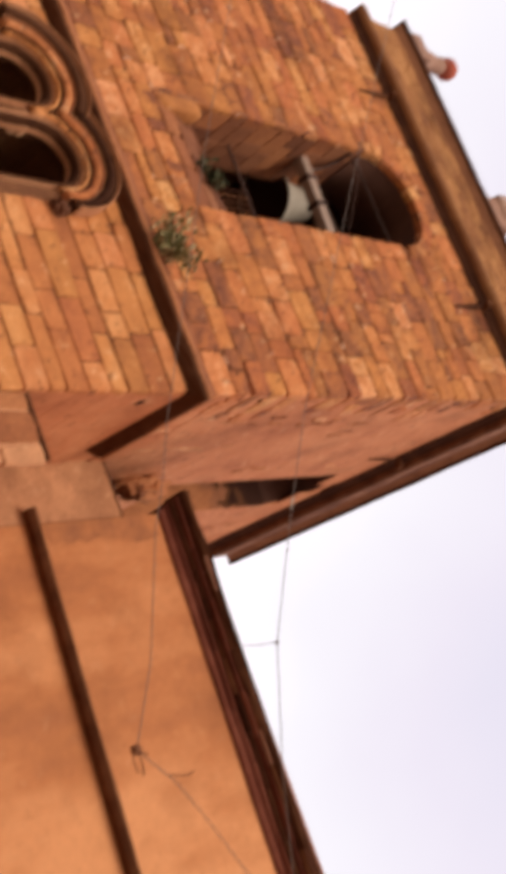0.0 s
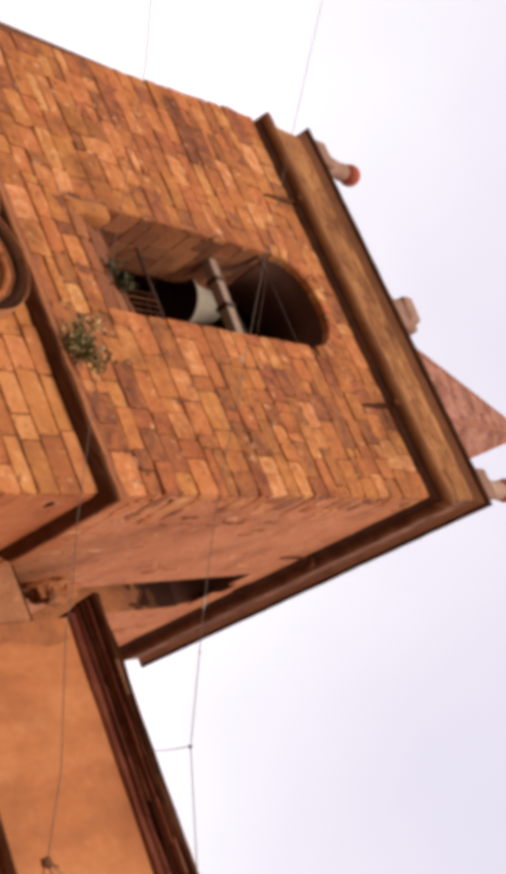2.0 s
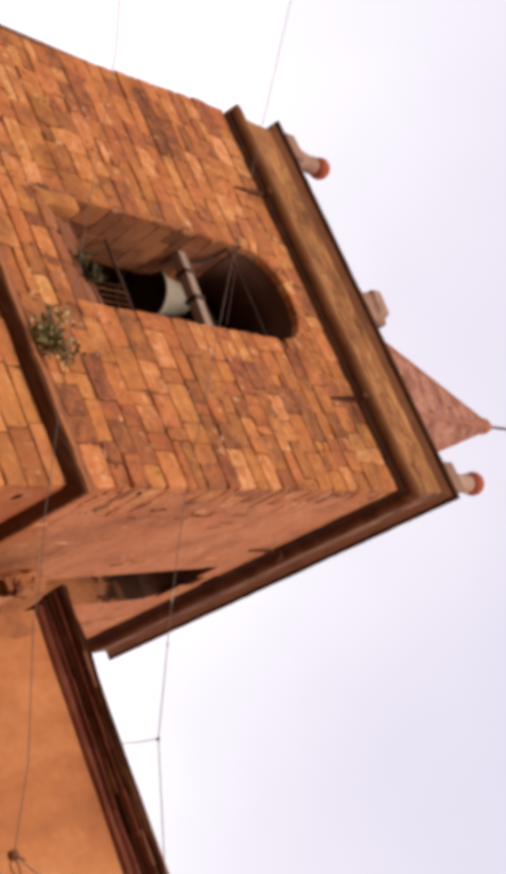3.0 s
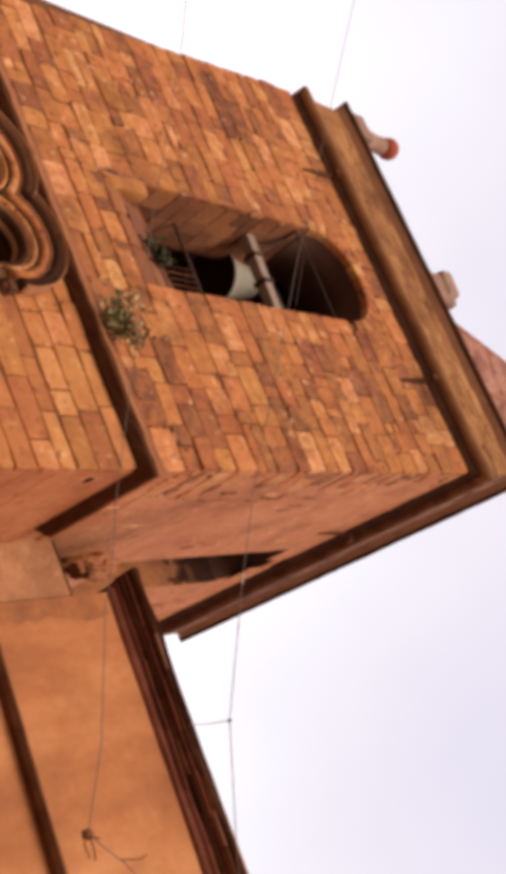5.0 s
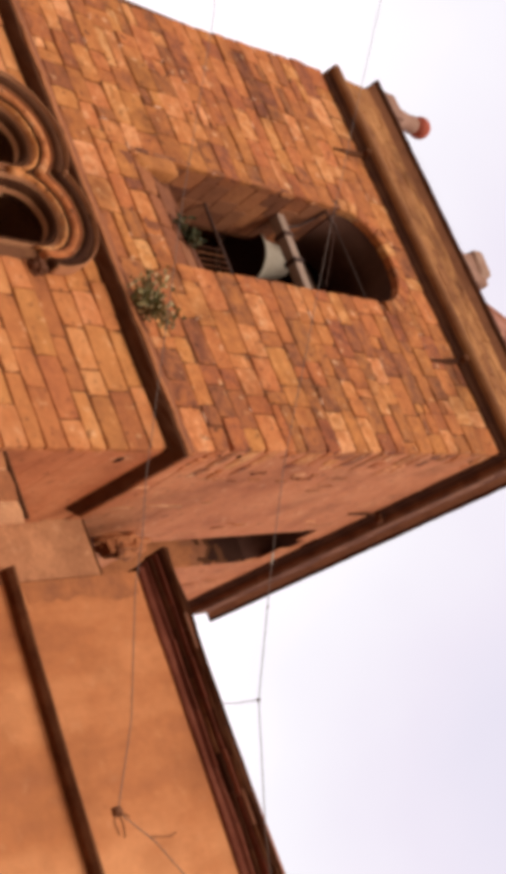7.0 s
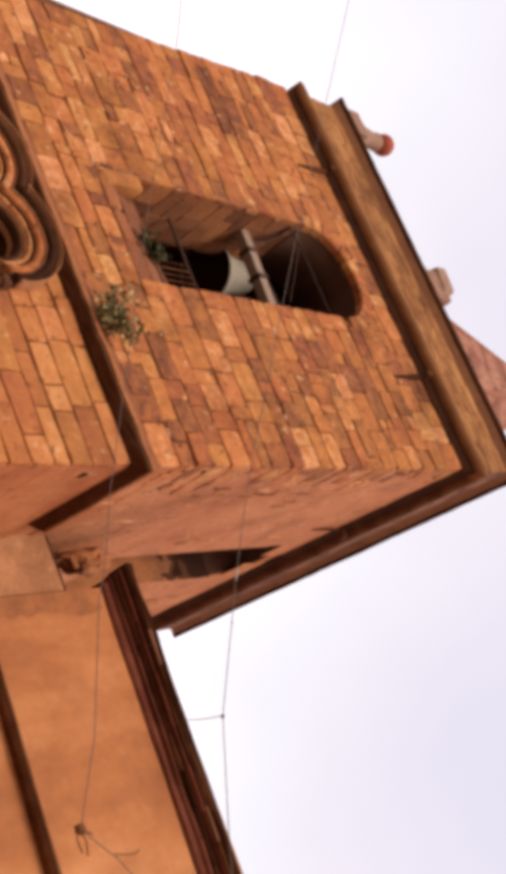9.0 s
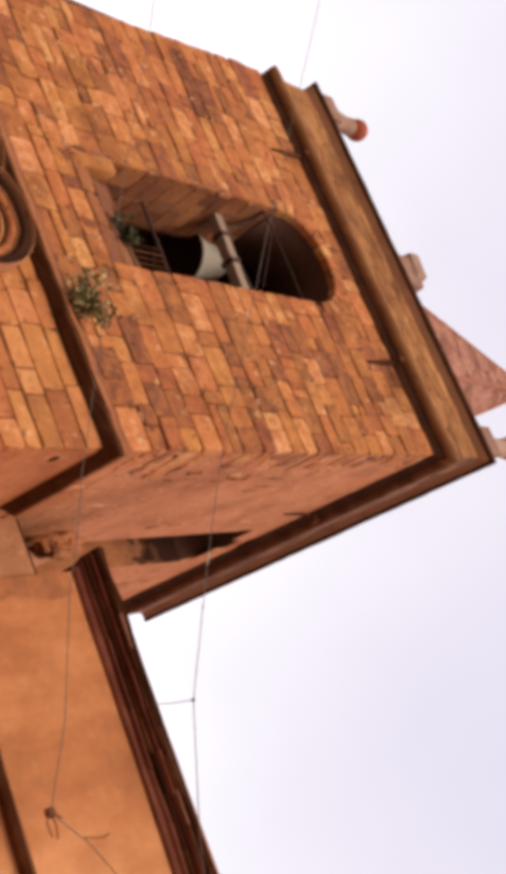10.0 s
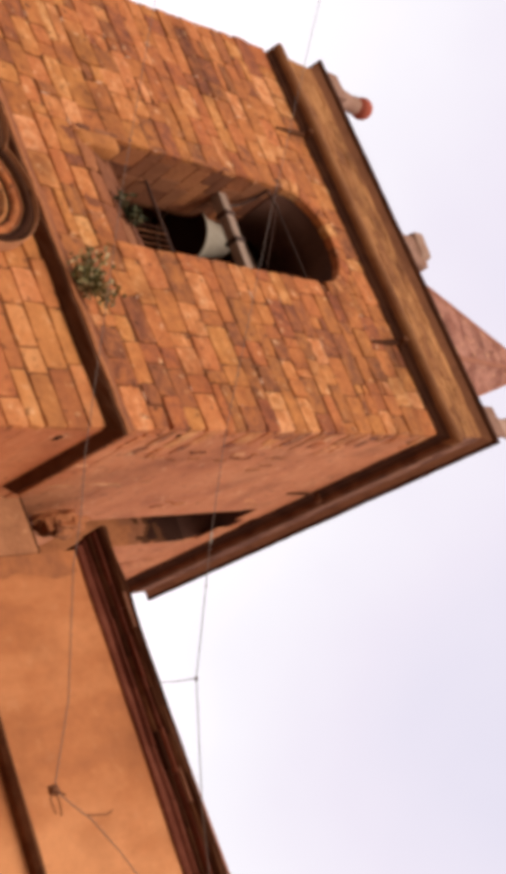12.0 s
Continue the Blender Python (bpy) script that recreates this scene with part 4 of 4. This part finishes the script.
# ---------------------------------------------------------------- plants in the stonework
def plant(name, label, root, n, reach, seed, out, mat):
    rnd = random.Random(seed)
    p = thing(name, label, "plant", at=root)
    root = Vector(root)
    for s in range(n):
        d = Vector((rnd.uniform(-1, 1), out * rnd.uniform(0.3, 1.0), rnd.uniform(-0.35, 1.0))).normalized() * reach * rnd.uniform(0.5, 1.0)
        mid = root + d * 0.55 + Vector((0, 0, 0.03))
        bm = bmesh.new()
        start = root + Vector((rnd.uniform(-0.12, 0.12), 0.02, rnd.uniform(-0.05, 0.05)))
        tube(bm, [start, mid, root + d + Vector((0, 0, -0.04))], [0.006, 0.004, 0.002], 5)
        stem = part("stem", bm, mat, p)
        bm = bmesh.new()
        for k in range(26):
            f = rnd.uniform(0.25, 1.05)
            c = start.lerp(root + d, f) + Vector((rnd.uniform(-1, 1), rnd.uniform(-1, 1), rnd.uniform(-1, 1))) * 0.05
            e1 = Vector((rnd.uniform(-1, 1), rnd.uniform(-1, 1), rnd.uniform(-1, 1))).normalized()
            e2 = e1.orthogonal().normalized()
            ln, wd = rnd.uniform(0.035, 0.07), rnd.uniform(0.012, 0.024)
            v = [bm.verts.new(c), bm.verts.new(c + e1 * ln * 0.5 + e2 * wd), bm.verts.new(c + e1 * ln), bm.verts.new(c + e1 * ln * 0.5 - e2 * wd)]
            bm.faces.new((v[0], v[1], v[2]))
            bm.faces.new((v[0], v[2], v[3]))
        part("leaves", bm, mat, stem)


plant("wall_plant", "scrubby olive-green plant rooted above the string course", (-4.50, 5.95, 9.68), 20, 0.36, 3, -0.8, M_LEAF)
plant("wall_plant", "small dark plant rooted on the filling", (-5.50, 6.12, 10.98), 7, 0.18, 8, -0.6, M_LEAF_DARK)

# ---------------------------------------------------------------- the stones, course by course
def joined(name, lists, mat, parent, label):
    verts, quads = [], []
    for v, f in lists:
        k = len(verts)
        verts += v
        quads += [tuple(i + k for i in q) for q in f]
    ob = add_stone(name, verts, quads, mat, parent, parent_place(parent))
    tagged(ob, label, kind="stuff")
    return ob


def gap_at(z0, z1, u0, u1, spring, z_bot, ring_w):
    """The stretch of a course that an arched opening with its ring of wedge stones takes away."""
    if z0 < z_bot:
        return None
    if (z0 + z1) / 2 < spring:
        return u0, u1
    c, r = (u0 + u1) / 2, (u1 - u0) / 2 + ring_w
    h = max(0.0, (z0 + z1) / 2 - spring)
    if h >= r:
        return None
    w = math.sqrt(r * r - h * h)
    return c - w, c + w


rnd = random.Random(42)
base = parent_place(wall_front)
EDGE = 0.0
smears = []
for z0, z1 in courses(9.74, 15.12, rnd, 0.21, 0.345):
    # the far edge of the wall bulges outwards with height
    far = W_FRONT + 0.0735 * (min((z0 + z1) / 2, 14.9) - 12.89)
    if z0 > 14.75:
        far = W_FRONT + 0.13
    gap = gap_at(z0, z1, U_R, U_L, SPRING, 10.28, 0.12)
    runs = [(EDGE, far)] if gap is None else [(EDGE, gap[0]), (gap[1], far)]
    for a, b in runs:
        cuts = split_run(a, b, rnd, 0.21, 0.48)
        for i, (u0, u1) in enumerate(cuts):
            quoin = abs(u0) < 1e-6
            stack = [(z0, z1)]
            if z1 - z0 > 0.26 and rnd.random() < 0.16:
                m = (z0 + z1) / 2 + rnd.uniform(-0.03, 0.03)
                stack = [(z0, m), (m, z1)]
            jog = rnd.uniform(-0.014, 0.014)
            stack = [(p + jog, q + jog) for p, q in stack]
            for s0, s1 in stack:
                v, f = stone_mesh(FRONT, u0 + (0.0 if quoin else rnd.uniform(0, 0.003)), u1 - rnd.uniform(0, 0.003), s0 + rnd.uniform(0.001, 0.006), s1 - rnd.uniform(0.001, 0.006), rnd.gauss(0, 0.0035), rnd,
                                  bev=rnd.uniform(0.004, 0.011), wob=0.014, deep=0.055)
                add_stone("stone", v, f, M_STONE, wall_front, base)
                if rnd.random() < 0.13:                     # crumbs of pale mortar left in the joints
                    m, w = u0 + rnd.uniform(0.0, 0.1), rnd.uniform(0.03, 0.11)
                    if rnd.random() < 0.6:
                        smears.append(stone_mesh(FRONT, m, m + w, s0 - 0.013, s0 + 0.010, 0.004, rnd, bev=0.004, wob=0.012, deep=0.02))
                    else:
                        smears.append(stone_mesh(FRONT, u0 - 0.007, u0 + 0.007, s0 + 0.02, s0 + 0.02 + w, 0.004, rnd, bev=0.004, wob=0.008, deep=0.02))
joined("mortar", smears, M_MORTAR, wall_front, "crumbs of pale mortar in the joints")
# lower stage, in the brightened stone
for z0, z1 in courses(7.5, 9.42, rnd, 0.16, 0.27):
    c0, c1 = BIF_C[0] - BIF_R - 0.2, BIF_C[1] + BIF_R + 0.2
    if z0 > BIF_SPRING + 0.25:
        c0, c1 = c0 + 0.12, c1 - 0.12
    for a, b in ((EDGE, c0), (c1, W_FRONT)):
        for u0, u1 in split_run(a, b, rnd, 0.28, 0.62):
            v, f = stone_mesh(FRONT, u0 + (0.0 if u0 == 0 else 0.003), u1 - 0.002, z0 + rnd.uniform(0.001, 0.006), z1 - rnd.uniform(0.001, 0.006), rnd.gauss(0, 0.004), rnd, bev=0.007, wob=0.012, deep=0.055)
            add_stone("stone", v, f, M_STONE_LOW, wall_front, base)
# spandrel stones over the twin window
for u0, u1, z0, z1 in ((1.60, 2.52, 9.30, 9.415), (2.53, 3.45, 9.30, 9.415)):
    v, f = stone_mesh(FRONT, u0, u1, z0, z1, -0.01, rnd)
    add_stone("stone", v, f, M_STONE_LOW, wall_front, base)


def voussoirs(face, c, r0, r1, spring, n, out, deep, mat, parent, rnd):
    for k in range(n):
        a0, a1 = math.pi * k / n + 0.004, math.pi * (k + 1) / n - 0.004
        r2 = r1 + rnd.uniform(-0.02, 0.04)
        o = out + rnd.gauss(0, 0.005)
        v = []
        for d, e in ((-deep, 0.0), (-0.014, 0.0), (0.0, 0.012)):
            for r, a in ((r0 + e, a0 + e), (r2 - e, a0 + e), (r2 - e, a1 - e), (r0 + e, a1 - e)):
                v.append(face.at(c + r * math.cos(a), spring + r * math.sin(a), o + d))
        f = [(r + i, r + 4 + i, r + 4 + (i + 1) % 4, r + (i + 1) % 4) for r in (0, 4) for i in range(4)] + [(8, 11, 10, 9)]
        f = [q[::-1] for q in f]
        add_stone("arch_stone", v, f, mat, parent, parent_place(parent))


voussoirs(FRONT, (U_R + U_L) / 2, (U_L - U_R) / 2, (U_L - U_R) / 2 + 0.16, SPRING, 13, 0.013, 0.10, M_STONE, wall_front, rnd)

# side wall: smoother blocks, shallow joints
lists = []
for z0, z1 in courses(9.74, 15.12, rnd, 0.28, 0.44):
    gap = gap_at(z0, z1, V_R, V_L, V_SPRING, 11.25, 0.02)
    for a, b in ([(0.0, W_SIDE)] if gap is None else [(0.0, gap[0]), (gap[1], W_SIDE)]):
        for u0, u1 in split_run(a, b, rnd, 0.4, 0.95):
            lists.append(stone_mesh(SIDE, u0 + (0.05 if u0 == 0 else 0.001), u1 - 0.001, z0 + 0.0005, z1 - 0.0005, rnd.gauss(-0.006, 0.0006), rnd, bev=0.0015, wob=0.002, deep=0.014, tilt=0.0004))
for z0, z1 in courses(7.6, 9.42, rnd, 0.25, 0.4):
    for u0, u1 in split_run(0.0, 1.6, rnd, 0.5, 0.95):
        lists.append(stone_mesh(SIDE, u0 + (0.05 if u0 == 0 else 0.001), u1 - 0.001, z0 + 0.0005, z1 - 0.0005, 0.0, rnd, bev=0.0015, wob=0.002, deep=0.016, tilt=0.0004))
rag = []
for z0, z1 in courses(9.74, 15.12, rnd, 0.24, 0.36):       # corner blocks that turn into the side wall
    w = rnd.uniform(0.10, 0.34) if rnd.random() < 0.5 else rnd.uniform(0.34, 0.72)
    top = z1 - rnd.uniform(0.004, 0.12)
    cut = w * rnd.uniform(0.4, 0.75)
    for a, b, t in ((0.04, cut, top), (cut + 0.002, w, top - rnd.uniform(0.0, 0.10))):
        rag.append(stone_mesh(SIDE, a, b, z0 + rnd.uniform(0.002, 0.05), t, rnd.uniform(-0.001, 0.006), rnd, bev=0.010, wob=0.03, deep=0.02, tilt=0.003))
joined("corner_stonework", rag, M_STONE, wall_side, "darker worn corner blocks")
joined("stonework", lists, M_PINK, wall_side, "worn rosy sandstone blocks")
# patches of old mortar and stained edges left on the side wall
rnd = random.Random(77)
pale, stained = [], []
for v_, z_, n_, many in ((1.24, 10.75, pale, 4), (0.80, 9.90, pale, 3), (0.50, 10.6, pale, 3), (0.55, 12.0, pale, 2), (2.0, 13.9, pale, 2),
                         (0.62, 11.8, stained, 5), (0.74, 12.7, stained, 3), (0.56, 10.8, stained, 4), (1.90, 12.3, stained, 3), (4.1, 14.4, stained, 2), (4.9, 15.2, stained, 2)):
    for k in range(many):
        v0, z0 = v_ + rnd.gauss(0, 0.10), z_ + rnd.gauss(0, 0.28)
        w, h = rnd.uniform(0.02, 0.05), rnd.uniform(0.12, 0.30)
        n_.append(stone_mesh(SIDE, v0, v0 + w, z0, z0 + h, 0.004 if n_ is pale else 0.005, rnd, bev=0.008, wob=0.03, deep=0.03))
joined("mortar", pale, M_STRIP, wall_side, "scraps of pale mortar on the wall")
joined("stained_edge", stained, M_FILL, wall_side, "dark stained stone edges")
# parapet: thin bricks
for fc, wl_ in ((FRONT, W_FRONT), (SIDE, W_SIDE)):
    lists = []
    for z0, z1 in courses(15.44, 16.15, rnd, 0.07, 0.11):
        for u0, u1 in split_run(-0.05, wl_ + 0.05, rnd, 0.2, 0.42):
            lists.append(stone_mesh(fc, u0 + 0.002, u1 - 0.002, z0 + 0.0015, z1 - 0.0015, 0.066 + rnd.gauss(0, 0.002), rnd, bev=0.004, wob=0.006, deep=0.03))
    joined("brickwork", lists, M_PARA if fc is FRONT else M_EAVE_PALE, parapet, "thin yellowed bricks" if fc is FRONT else "thin brown bricks")
